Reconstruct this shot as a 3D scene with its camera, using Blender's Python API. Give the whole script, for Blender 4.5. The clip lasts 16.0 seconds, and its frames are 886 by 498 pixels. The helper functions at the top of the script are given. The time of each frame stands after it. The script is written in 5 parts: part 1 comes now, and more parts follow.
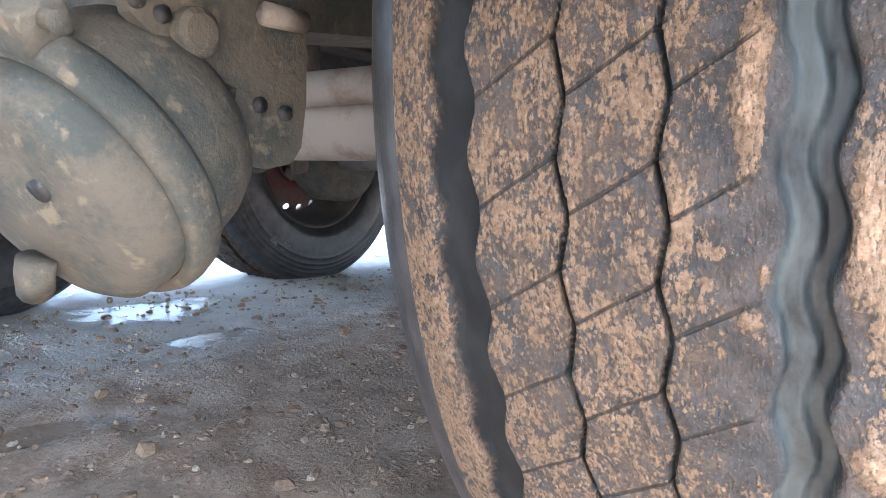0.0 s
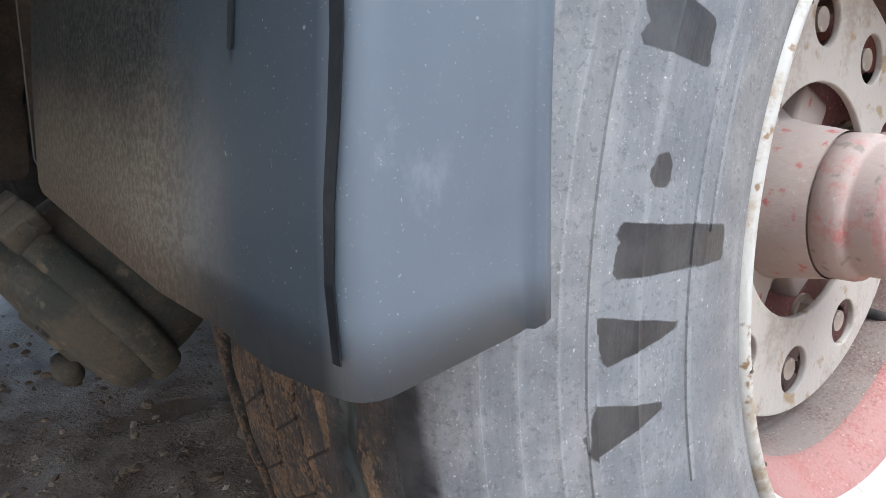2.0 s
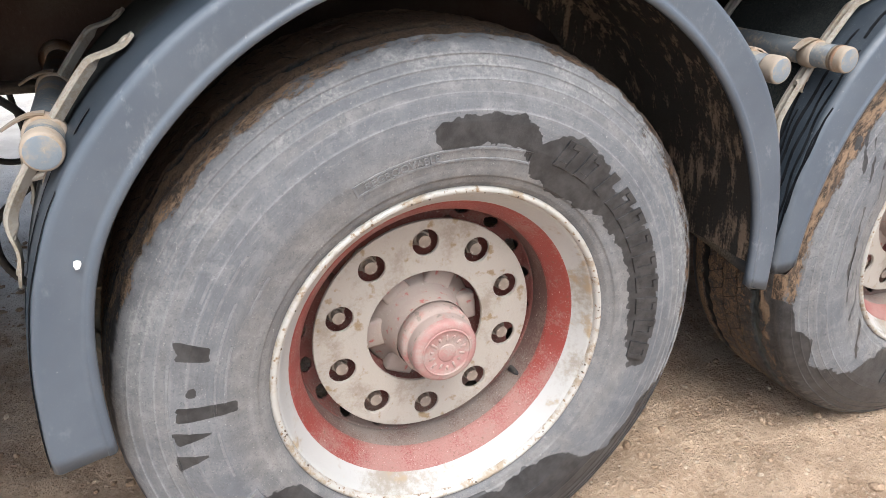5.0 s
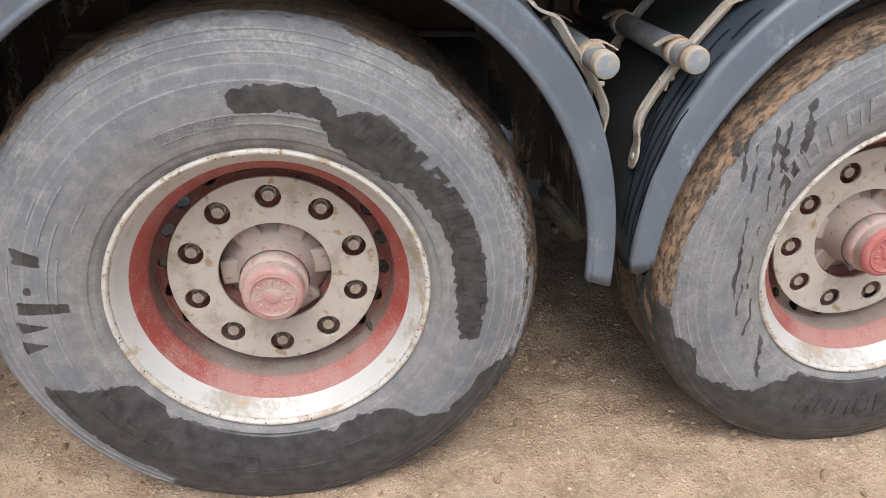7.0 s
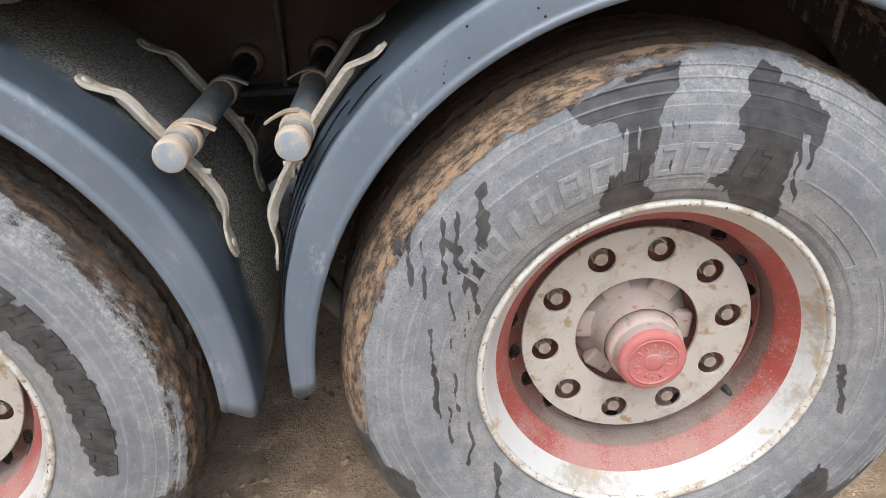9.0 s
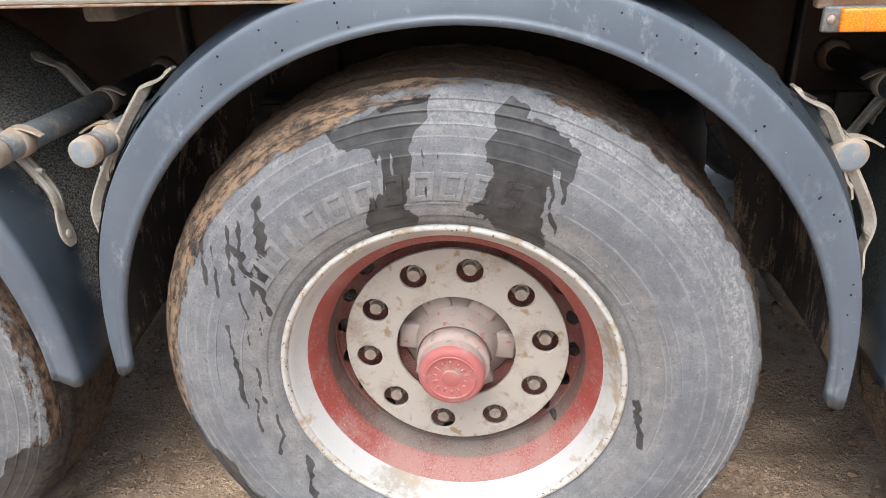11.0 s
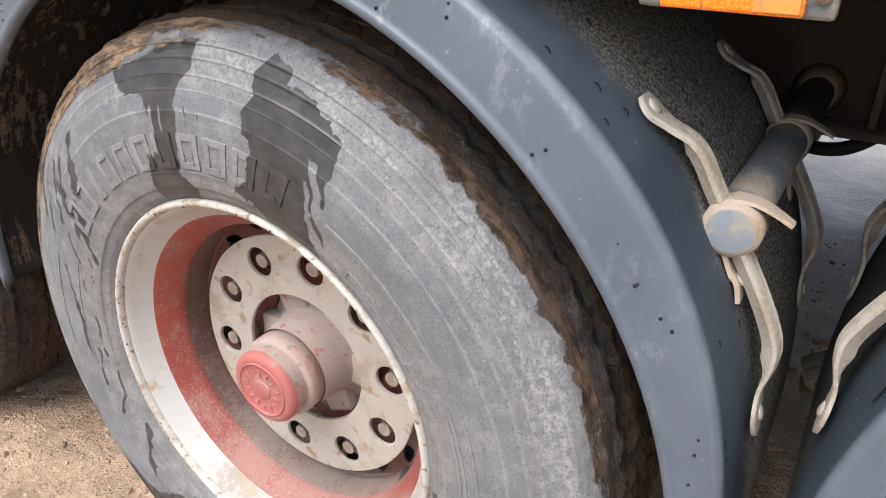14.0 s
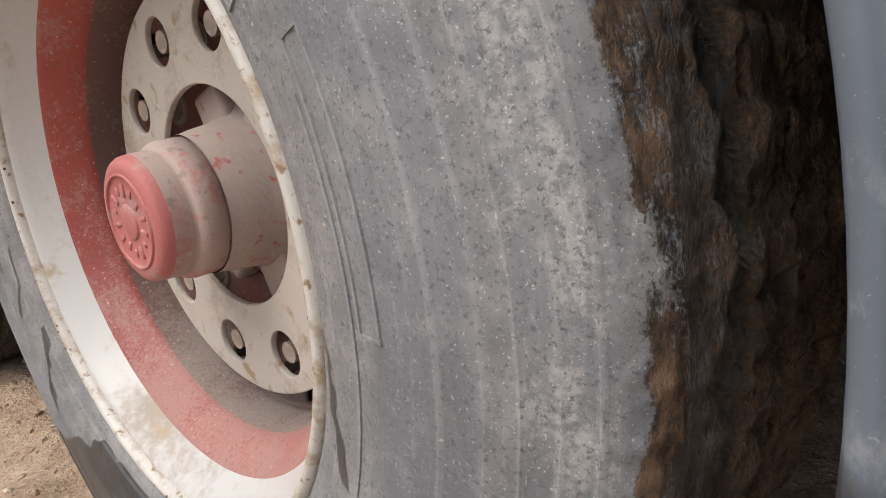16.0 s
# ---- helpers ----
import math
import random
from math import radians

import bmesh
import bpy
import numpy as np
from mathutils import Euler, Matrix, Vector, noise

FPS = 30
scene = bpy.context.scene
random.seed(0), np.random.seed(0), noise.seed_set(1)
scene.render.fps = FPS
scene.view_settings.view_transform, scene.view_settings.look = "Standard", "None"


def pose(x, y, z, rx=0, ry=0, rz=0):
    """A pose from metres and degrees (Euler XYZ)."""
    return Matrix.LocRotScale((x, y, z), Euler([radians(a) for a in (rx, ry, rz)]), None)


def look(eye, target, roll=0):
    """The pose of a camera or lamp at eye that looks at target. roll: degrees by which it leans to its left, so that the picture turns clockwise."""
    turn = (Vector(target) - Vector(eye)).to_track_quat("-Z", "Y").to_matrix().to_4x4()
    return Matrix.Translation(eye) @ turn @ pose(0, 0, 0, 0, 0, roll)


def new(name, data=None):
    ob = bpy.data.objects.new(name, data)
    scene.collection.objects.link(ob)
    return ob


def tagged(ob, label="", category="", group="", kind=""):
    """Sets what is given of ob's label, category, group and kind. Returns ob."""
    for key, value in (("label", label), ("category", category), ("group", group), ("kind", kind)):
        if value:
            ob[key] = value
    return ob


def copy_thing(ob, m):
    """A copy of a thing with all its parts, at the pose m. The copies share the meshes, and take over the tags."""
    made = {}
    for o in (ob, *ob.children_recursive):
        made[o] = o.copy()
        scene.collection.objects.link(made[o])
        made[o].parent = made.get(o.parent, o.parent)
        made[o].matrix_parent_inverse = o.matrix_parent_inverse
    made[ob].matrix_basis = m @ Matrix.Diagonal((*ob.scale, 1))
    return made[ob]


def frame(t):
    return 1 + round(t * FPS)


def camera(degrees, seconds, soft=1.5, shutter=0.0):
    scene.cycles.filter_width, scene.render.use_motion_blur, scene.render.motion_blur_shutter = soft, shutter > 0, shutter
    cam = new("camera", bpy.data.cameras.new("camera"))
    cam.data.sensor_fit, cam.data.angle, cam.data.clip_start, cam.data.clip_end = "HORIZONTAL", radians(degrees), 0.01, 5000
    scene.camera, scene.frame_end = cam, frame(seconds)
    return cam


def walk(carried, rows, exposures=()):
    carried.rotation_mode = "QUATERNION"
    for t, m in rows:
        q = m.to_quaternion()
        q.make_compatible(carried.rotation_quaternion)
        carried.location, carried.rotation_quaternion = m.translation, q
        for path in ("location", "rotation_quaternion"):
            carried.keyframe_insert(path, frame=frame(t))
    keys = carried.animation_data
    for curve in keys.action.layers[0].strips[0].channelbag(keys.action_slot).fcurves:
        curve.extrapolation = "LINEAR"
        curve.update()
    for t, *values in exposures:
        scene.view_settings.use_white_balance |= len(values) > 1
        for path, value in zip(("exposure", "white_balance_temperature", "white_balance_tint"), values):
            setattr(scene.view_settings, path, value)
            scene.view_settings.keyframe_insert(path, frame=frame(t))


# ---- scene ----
cam = camera(63.0, 16.0, soft=0.6)
PATH = [
    (0, (-0.807, 0.048, 0.413), (0.799, 1.224, 0.221), 1.5),
    (0.5, (-0.751, 0.021, 0.41), (0.863, 1.167, 0.129), 1.4),
    (1, (-0.726, -0.01, 0.412), (0.884, 1.141, 0.126), 1.7),
    (1.5, (-0.692, -0.095, 0.455), (0.822, 1.162, 0.095), 0.8),
    (1.8, (-0.704, -0.179, 0.525), (0.583, 1.31, 0.167), -1.4),
    (2, (-0.691, -0.202, 0.596), (0.502, 1.354, 0.199), -0.5),
    (2.2, (-0.681, -0.232, 0.677), (0.48, 1.347, 0.283), -0.3),
    (2.5, (-0.681, -0.366, 0.86), (0.345, 1.307, 0.477), -3.0),
    (2.9, (-0.658, -0.414, 1.061), (0.374, 1.254, 0.673), -0.6),
    (3, (-0.648, -0.442, 1.101), (0.345, 1.239, 0.67), -1.5),
    (3.2, (-0.661, -0.511, 1.133), (0.325, 1.181, 0.726), -1.8),
    (3.5, (-0.658, -0.61, 1.164), (0.255, 1.091, 0.644), -1.4),
    (4, (-0.633, -0.702, 1.2), (0.24, 0.953, 0.495), -1.1),
    (4.5, (-0.536, -0.772, 1.175), (0.291, 0.861, 0.37), -1.2),
    (4.7, (-0.492, -0.828, 1.177), (0.304, 0.809, 0.349), -0.9),
    (6.8, (0.072, -1.215, 1.242), (0.355, 0.538, 0.321), 0.6),
    (7, (0.145, -1.185, 1.223), (0.409, 0.568, 0.297), 0.4),
    (7.5, (0.351, -1.076, 1.214), (0.523, 0.685, 0.281), -0.9),
    (8, (0.521, -0.99, 1.242), (0.65, 0.777, 0.314), -1.8),
    (8.5, (0.737, -0.954, 1.23), (0.847, 0.833, 0.34), -2.6),
    (9, (0.906, -0.95, 1.23), (0.994, 0.841, 0.344), -3.1),
    (9.5, (1.021, -1.02, 1.25), (1.092, 0.768, 0.357), -2.9),
    (10, (1.156, -1.087, 1.279), (1.172, 0.7, 0.381), -3.0),
    (10.2, (1.225, -1.08, 1.273), (1.205, 0.713, 0.387), -3.1),
    (12.3, (1.693, -0.837, 1.241), (1.022, 0.846, 0.394), -3.4),
    (12.5, (1.743, -0.813, 1.233), (1.016, 0.847, 0.387), -3.6),
    (13, (1.905, -0.755, 1.243), (1.087, 0.869, 0.41), -3.2),
    (13.5, (2.012, -0.687, 1.228), (1.163, 0.913, 0.379), -2.2),
    (14, (1.987, -0.55, 1.161), (1.033, 0.961, 0.263), -0.7),
    (14.5, (1.961, -0.433, 1.122), (0.839, 0.909, 0.151), -3.0),
    (15, (2.002, -0.363, 1.05), (0.798, 0.86, 0.024), -4.7),
    (15.5, (2.014, -0.276, 0.9), (0.707, 0.924, -0.023), -6.0),
    (16, (1.953, -0.214, 0.657), (0.597, 1.117, 0.034), -5.2),
]
walk(cam, [(t, look(eye, target, roll)) for t, eye, target, roll in PATH], exposures=[(0, 3.67, 5250, 5), (0.5, 3.22, 5150, 3), (1, 2.22, 5450, 3), (1.5, 1.41, 5550, 5), (2, 1.06, 5600, 4), (2.5, 0.76, 5600, 2), (3, 0.86, 5800, 5), (4, 0.9, 6100, 7), (4.7, 0.9, 6150, 7), (7, 0.64, 6250, 8), (8.5, 0.84, 6050, 6), (9.5, 0.9, 6050, 5), (10, 0.92, 6100, 6), (12.5, 0.92, 6150, 7), (13.5, 0.97, 6250, 8), (14, 0.95, 6300, 8), (14.5, 0.7, 6400, 8), (16, 0.5, 6550, 9)])

# ---- light: a bright overcast day over an open yard ----
world = bpy.data.worlds.new("overcast_sky")
scene.world = world
world.use_nodes = True
wn = world.node_tree
sky = wn.nodes.new("ShaderNodeTexSky")
sky.sky_type = "NISHITA"
sky.sun_disc = False
sky.sun_elevation, sky.sun_rotation = radians(61), radians(187)
sky.air_density, sky.dust_density, sky.ozone_density = 1.0, 6.0, 1.0
grey = wn.nodes.new("ShaderNodeHueSaturation")
grey.inputs["Saturation"].default_value = 0.7
wn.links.new(sky.outputs[0], grey.inputs["Color"])
wn.links.new(grey.outputs[0], wn.nodes["Background"].inputs["Color"])
wn.nodes["Background"].inputs["Strength"].default_value = 0.15
sun = new("sun", bpy.data.lights.new("sun", "SUN"))
sun.data.energy, sun.data.angle, sun.data.color = 1.0, radians(40), (0.985, 0.99, 1.0)
sun.matrix_world = look((0.2, -3.3, 6), (0.6, 0, 0))


# ---- materials ----
class Nodes:
    """A short hand for building a node material."""

    def __init__(self, name):
        self.mat = bpy.data.materials.new(name)
        self.mat.use_nodes = True
        self.t = self.mat.node_tree
        self.b = self.t.nodes["Principled BSDF"]

    def put(self, socket, value):
        if isinstance(value, bpy.types.NodeSocket):
            self.t.links.new(value, socket)
        elif isinstance(value, tuple) and len(value) == 3 and socket.type == "RGBA":
            socket.default_value = (*value, 1)
        else:
            socket.default_value = value

    def set(self, **kw):
        for k, v in kw.items():
            self.put(self.b.inputs[k.replace("_", " ")], v)

    def coord(self, kind="Object"):
        return self.t.nodes.new("ShaderNodeTexCoord").outputs[kind]

    def scaled(self, vec, s):
        n = self.t.nodes.new("ShaderNodeMapping")
        self.put(n.inputs[0], vec)
        n.inputs["Scale"].default_value = s
        return n.outputs[0]

    def noise(self, vec, scale, detail=4.0, rough=0.55):
        n = self.t.nodes.new("ShaderNodeTexNoise")
        self.put(n.inputs["Vector"], vec)
        n.inputs["Scale"].default_value, n.inputs["Detail"].default_value, n.inputs["Roughness"].default_value = scale, detail, rough
        return n.outputs["Fac"]

    def voronoi(self, vec, scale, feature="F1"):
        n = self.t.nodes.new("ShaderNodeTexVoronoi")
        n.feature = feature
        self.put(n.inputs["Vector"], vec)
        n.inputs["Scale"].default_value = scale
        return n.outputs["Distance"]

    def ramp(self, fac, lo, hi):
        n = self.t.nodes.new("ShaderNodeMapRange")
        n.interpolation_type = "SMOOTHSTEP"
        self.put(n.inputs["Value"], fac)
        self.put(n.inputs["From Min"], lo)
        self.put(n.inputs["From Max"], hi)
        return n.outputs["Result"]

    def span(self, fac, lo, hi, a, b):
        n = self.t.nodes.new("ShaderNodeMapRange")
        self.put(n.inputs["Value"], fac)
        for k, v in (("From Min", lo), ("From Max", hi), ("To Min", a), ("To Max", b)):
            n.inputs[k].default_value = v
        return n.outputs["Result"]

    def math(self, op, a, b=0.0):
        n = self.t.nodes.new("ShaderNodeMath")
        n.operation = op
        self.put(n.inputs[0], a)
        self.put(n.inputs[1], b)
        return n.outputs[0]

    def mix(self, fac, a, b):
        n = self.t.nodes.new("ShaderNodeMix")
        n.data_type = "RGBA"
        self.put(n.inputs["Factor"], fac)
        self.put(n.inputs[6], a)
        self.put(n.inputs[7], b)
        return n.outputs[2]

    def attr(self, name):
        n = self.t.nodes.new("ShaderNodeAttribute")
        n.attribute_name = name
        return n.outputs["Fac"]

    def axis(self, vec, k):
        n = self.t.nodes.new("ShaderNodeSeparateXYZ")
        self.put(n.inputs[0], vec)
        return n.outputs[k]

    def vec(self, a, b, c=0.0):
        n = self.t.nodes.new("ShaderNodeCombineXYZ")
        for k, v in enumerate((a, b, c)):
            self.put(n.inputs[k], v)
        return n.outputs[0]

    def round_wheel(self, c, radius):
        """Coordinates that run round the wheel: arc length, distance from the axle, depth."""
        x, y, z = (self.axis(c, k) for k in range(3))
        arc = self.math("MULTIPLY", self.math("ARCTAN2", x, z), radius)
        far = self.math("SQRT", self.math("ADD", self.math("MULTIPLY", x, x), self.math("MULTIPLY", z, z)))
        return self.vec(arc, far, y)

    def bump(self, height, strength, dist, under=None):
        n = self.t.nodes.new("ShaderNodeBump")
        self.put(n.inputs["Height"], height)
        n.inputs["Strength"].default_value, n.inputs["Distance"].default_value = strength, dist
        if under is not None:
            self.put(n.inputs["Normal"], under)
        self.put(self.b.inputs["Normal"], n.outputs[0])
        return n.outputs[0]


def painted(name, col, dirt, lo=0.45, hi=0.7, rough=0.5, scale=9.0, metal=0.0, grain=0.0015, fine=140.0, dirt2=None):
    """Paint or bare metal with dirt at two scales and a fine grain."""
    m = Nodes(name)
    c = m.coord()
    big = m.noise(c, scale, 5)
    small = m.noise(c, fine, 4, 0.65)
    d = m.ramp(m.math("ADD", big, m.math("MULTIPLY", m.math("SUBTRACT", small, 0.5), 0.35)), lo, hi)
    base = m.mix(d, col, dirt)
    if dirt2:
        base = m.mix(m.ramp(m.noise(c, scale * 3.1, 5), 0.58, 0.7), base, dirt2)
    base = m.mix(m.math("MULTIPLY", m.ramp(small, 0.62, 0.75), 0.5), base, tuple(min(1.0, v * 1.5 + 0.03) for v in dirt))
    m.set(Base_Color=base, Roughness=m.span(d, 0, 1, rough, min(1.0, rough + 0.3)), Metallic=metal)
    m.bump(m.math("ADD", small, m.math("MULTIPLY", big, 0.5)), 0.5, grain)
    return m.mat


def tyre_sidewall(name):
    """Dust-greyed rubber with dark wet streaks (attribute wet), wear towards the shoulder (worn) and caked mud (mud)."""
    m = Nodes(name)
    c = m.coord()
    q = m.round_wheel(c, 0.42)
    fine, mid, big = m.noise(c, 300, 4, 0.7), m.noise(c, 30, 6, 0.62), m.noise(c, 6, 4)
    wet = m.ramp(m.math("ADD", m.attr("wet"), m.math("MULTIPLY", m.math("SUBTRACT", m.noise(c, 70, 5, 0.6), 0.5), 0.34)), 0.42, 0.56)
    worn = m.attr("worn")
    dust = m.mix(m.ramp(big, 0.3, 0.7), (0.122, 0.129, 0.143), (0.192, 0.197, 0.207))
    rings = m.noise(m.scaled(q, (0.05, 1.0, 1.0)), 110, 4, 0.6)
    dust = m.mix(m.math("MULTIPLY", m.ramp(rings, 0.5, 0.7), 0.35), dust, (0.115, 0.119, 0.129))
    dust = m.mix(m.math("MULTIPLY", m.ramp(m.noise(m.scaled(q, (0.09, 1.0, 1.0)), 210, 3, 0.6), 0.55, 0.72), 0.24), dust, (0.29, 0.292, 0.3))
    runs = m.noise(m.scaled(c, (1.0, 1.0, 0.16)), 75, 4, 0.6)
    dust = m.mix(m.math("MULTIPLY", m.ramp(runs, 0.52, 0.7), 0.4), dust, (0.115, 0.118, 0.127))
    dust = m.mix(m.math("MULTIPLY", m.ramp(mid, 0.46, 0.7), 0.4), dust, (0.29, 0.288, 0.288))
    dust = m.mix(m.math("MULTIPLY", m.ramp(m.noise(c, 13, 6, 0.68), 0.48, 0.66), 0.62), dust, (0.12, 0.123, 0.132))
    warm = m.mix(m.ramp(mid, 0.3, 0.7), (0.155, 0.148, 0.143), (0.255, 0.242, 0.23))
    dust = m.mix(m.math("MULTIPLY", m.attr("tone"), m.ramp(m.noise(c, 9, 4), 0.2, 0.6)), dust, warm)
    pale = m.mix(m.ramp(m.noise(c, 120, 6, 0.75), 0.4, 0.6), (0.16, 0.163, 0.172), (0.40, 0.392, 0.38))
    patchy = m.ramp(m.noise(m.scaled(q, (0.4, 1.0, 1.0)), 34, 6, 0.72), 0.42, 0.62)
    dust = m.mix(m.math("MULTIPLY", worn, m.math("MULTIPLY", patchy, 0.42)), dust, pale)
    dust = m.mix(m.math("MULTIPLY", m.attr("ridge"), m.ramp(m.noise(c, 40, 4), 0.3, 0.55)), dust, (0.40, 0.398, 0.40))
    dust = m.mix(m.math("MULTIPLY", m.ramp(m.noise(c, 620, 2, 0.6), 0.64, 0.70), m.span(m.attr("gritty"), 0, 1, 0.3, 0.45)), dust, (0.60, 0.58, 0.55))
    dust = m.mix(m.math("MULTIPLY", m.ramp(m.noise(c, 210, 2, 0.6), 0.71, 0.75), 0.5), dust, (0.55, 0.54, 0.52))
    dust = m.mix(m.math("MULTIPLY", m.ramp(m.noise(c, 300, 5, 0.75), 0.53, 0.64), m.span(m.attr("gritty"), 0, 1, 0.55, 0.85)), dust, (0.088, 0.09, 0.098))
    flow = m.scaled(q, (0.45, 1.0, 1.0))
    clod, crumb = m.noise(flow, 85, 6, 0.72), m.noise(c, 420, 4, 0.7)
    brown = m.mix(m.ramp(clod, 0.40, 0.60), (0.045, 0.034, 0.027), (0.29, 0.195, 0.125))
    brown = m.mix(m.math("MULTIPLY", m.ramp(crumb, 0.52, 0.66), 0.6), brown, (0.38, 0.28, 0.195))
    # damp mud, its brown also deepened for the shade under the guard
    brown = m.mix(m.math("MULTIPLY", m.attr("damp"), 0.85), brown, m.mix(m.ramp(clod, 0.40, 0.64), (0.018, 0.012, 0.009), (0.125, 0.076, 0.047)))
    brown = m.mix(m.math("MULTIPLY", m.ramp(m.noise(flow, 30, 4, 0.6), 0.52, 0.66), 0.6), brown, (0.055, 0.045, 0.04))
    edge = m.math("ADD", m.math("MULTIPLY", m.math("SUBTRACT", m.noise(flow, 36, 6, 0.72), 0.5), 1.6), m.math("MULTIPLY", m.math("SUBTRACT", crumb, 0.5), 0.5))
    caked = m.ramp(m.math("ADD", m.attr("mud"), edge), 0.42, 0.58)
    dust = m.mix(m.attr("bare"), dust, m.mix(m.ramp(mid, 0.4, 0.7), (0.022, 0.023, 0.026), (0.06, 0.06, 0.064)))
    dust = m.mix(caked, dust, brown)
    base = m.mix(wet, dust, m.mix(m.ramp(mid, 0.3, 0.7), (0.026, 0.026, 0.028), (0.062, 0.061, 0.062)))
    m.set(Base_Color=base, Roughness=m.span(wet, 0, 1, 0.8, 0.36))
    m.put(m.b.inputs["Specular IOR Level"], 0.4)
    height = m.math("ADD", m.math("ADD", m.math("MULTIPLY", fine, 0.35), m.math("MULTIPLY", mid, 0.7)), m.math("MULTIPLY", rings, 0.5))
    m.bump(m.math("ADD", height, m.math("MULTIPLY", caked, m.math("ADD", m.math("MULTIPLY", clod, 3.5), m.math("MULTIPLY", crumb, 1.6)))), 0.7, 0.0013)
    return m.mat


def tyre_tread(name, pitch_count):
    """Worn black rubber, diagonal sipes and dried tan mud (attribute mud) in crumbs and smears."""
    m = Nodes(name)
    c = m.coord()
    x, y, z = (m.axis(c, k) for k in range(3))
    turn = m.math("MULTIPLY", m.math("ARCTAN2", x, z), pitch_count / (2 * math.pi))
    left = m.math("ADD", m.math("MULTIPLY", m.math("GREATER_THAN", y, 0.1475), 0.045), m.math("MULTIPLY", m.math("GREATER_THAN", y, 0.1925), 0.0475))
    left = m.math("SUBTRACT", y, m.math("ADD", left, 0.147))
    line = m.math("FRACT", m.math("ADD", m.math("ADD", turn, m.math("MULTIPLY", left, 12.0)), 40.0 + ZIG_PHASE))
    line = m.math("ABSOLUTE", m.math("SUBTRACT", line, 0.5))
    inside = m.math("MULTIPLY", m.ramp(y, 0.109, 0.122), m.math("SUBTRACT", 1.0, m.ramp(y, 0.239, 0.242)))
    sipe = m.math("MULTIPLY", m.math("SUBTRACT", 1.0, m.ramp(line, 0.01, 0.03)), inside)
    wobble = m.t.nodes.new("ShaderNodeVectorMath")
    wobble.operation = "ADD"
    m.put(wobble.inputs[0], c)
    m.put(wobble.inputs[1], m.scaled(m.t.nodes.new("ShaderNodeTexNoise").outputs["Color"], (0.004, 0.004, 0.004)))
    streak = m.scaled(wobble.outputs[0], (1.0, 1.0, 0.6))
    crumbs = m.noise(streak, 640, 4, 0.7)
    worms = m.noise(streak, 185, 5, 0.72)
    grains = m.math("SUBTRACT", 1.0, m.math("MULTIPLY", m.voronoi(streak, 430), 1.25))
    clumps = m.noise(streak, 55, 5, 0.65)
    broad = m.noise(c, 22, 4)
    heap = m.math("ADD", m.attr("mud"), m.math("MULTIPLY", m.math("SUBTRACT", clumps, 0.5), 1.0))
    heap = m.math("ADD", heap, m.math("MULTIPLY", m.math("SUBTRACT", worms, 0.5), 1.7))
    heap = m.math("ADD", heap, m.math("MULTIPLY", m.math("SUBTRACT", grains, 0.42), 0.3))
    heap = m.math("ADD", heap, m.math("MULTIPLY", m.math("SUBTRACT", crumbs, 0.5), 0.5))
    heap = m.math("ADD", heap, m.math("MULTIPLY", m.math("SUBTRACT", broad, 0.5), 0.8))
    mud = m.ramp(heap, 0.43, 0.66)
    mud = m.math("MULTIPLY", mud, m.math("SUBTRACT", 1.0, m.attr("groove")))
    tan = m.mix(m.ramp(m.noise(c, 300, 4, 0.7), 0.3, 0.7), (0.28, 0.182, 0.112), (0.47, 0.325, 0.215))
    tan = m.mix(m.ramp(m.math("ADD", crumbs, m.math("MULTIPLY", m.math("SUBTRACT", grains, 0.42), 0.2)), m.math("SUBTRACT", 0.42, m.math("MULTIPLY", heap, 0.12)), m.math("SUBTRACT", 0.56, m.math("MULTIPLY", heap, 0.12))), (0.18, 0.128, 0.09), tan)
    flow = m.scaled(m.round_wheel(c, 0.53), (0.6, 1.0, 1.0))
    lumps, strands = m.noise(flow, 70, 6, 0.7), m.noise(flow, 190, 4, 0.68)
    # wet muck; the guard gap's shade is mixed into these dark browns
    muck = m.mix(m.ramp(lumps, 0.36, 0.6), (0.018, 0.012, 0.009), (0.145, 0.088, 0.055))
    muck = m.mix(m.math("MULTIPLY", m.ramp(strands, 0.56, 0.7), 0.6), muck, (0.30, 0.2, 0.125))
    tan = m.mix(m.math("MULTIPLY", m.attr("damp"), 0.93), tan, muck)
    rub = m.mix(m.ramp(m.noise(c, 60, 5, 0.65), 0.35, 0.7), (0.028, 0.029, 0.031), (0.085, 0.083, 0.084))
    film = m.math("MULTIPLY", m.ramp(m.noise(c, 34, 5, 0.65), 0.36, 0.62), m.ramp(m.attr("mud"), 0.12, 0.5))
    rub = m.mix(m.math("MULTIPLY", film, 0.7), rub, m.mix(m.ramp(m.noise(c, 330, 4, 0.7), 0.35, 0.65), (0.075, 0.052, 0.037), (0.2, 0.132, 0.086)))
    rub = m.mix(m.math("MULTIPLY", m.ramp(m.noise(c, 520, 3, 0.7), 0.58, 0.72), 0.6), rub, (0.32, 0.25, 0.19))
    # groove colour: the recess's shade is painted into the teal rubber
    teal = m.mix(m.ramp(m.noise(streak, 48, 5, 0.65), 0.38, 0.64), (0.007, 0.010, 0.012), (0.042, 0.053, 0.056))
    # sloping wall of the outer groove, painted paler as its lit side
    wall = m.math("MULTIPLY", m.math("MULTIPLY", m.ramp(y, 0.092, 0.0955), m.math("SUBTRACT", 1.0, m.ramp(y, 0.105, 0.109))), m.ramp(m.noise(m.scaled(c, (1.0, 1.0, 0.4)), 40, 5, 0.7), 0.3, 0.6))
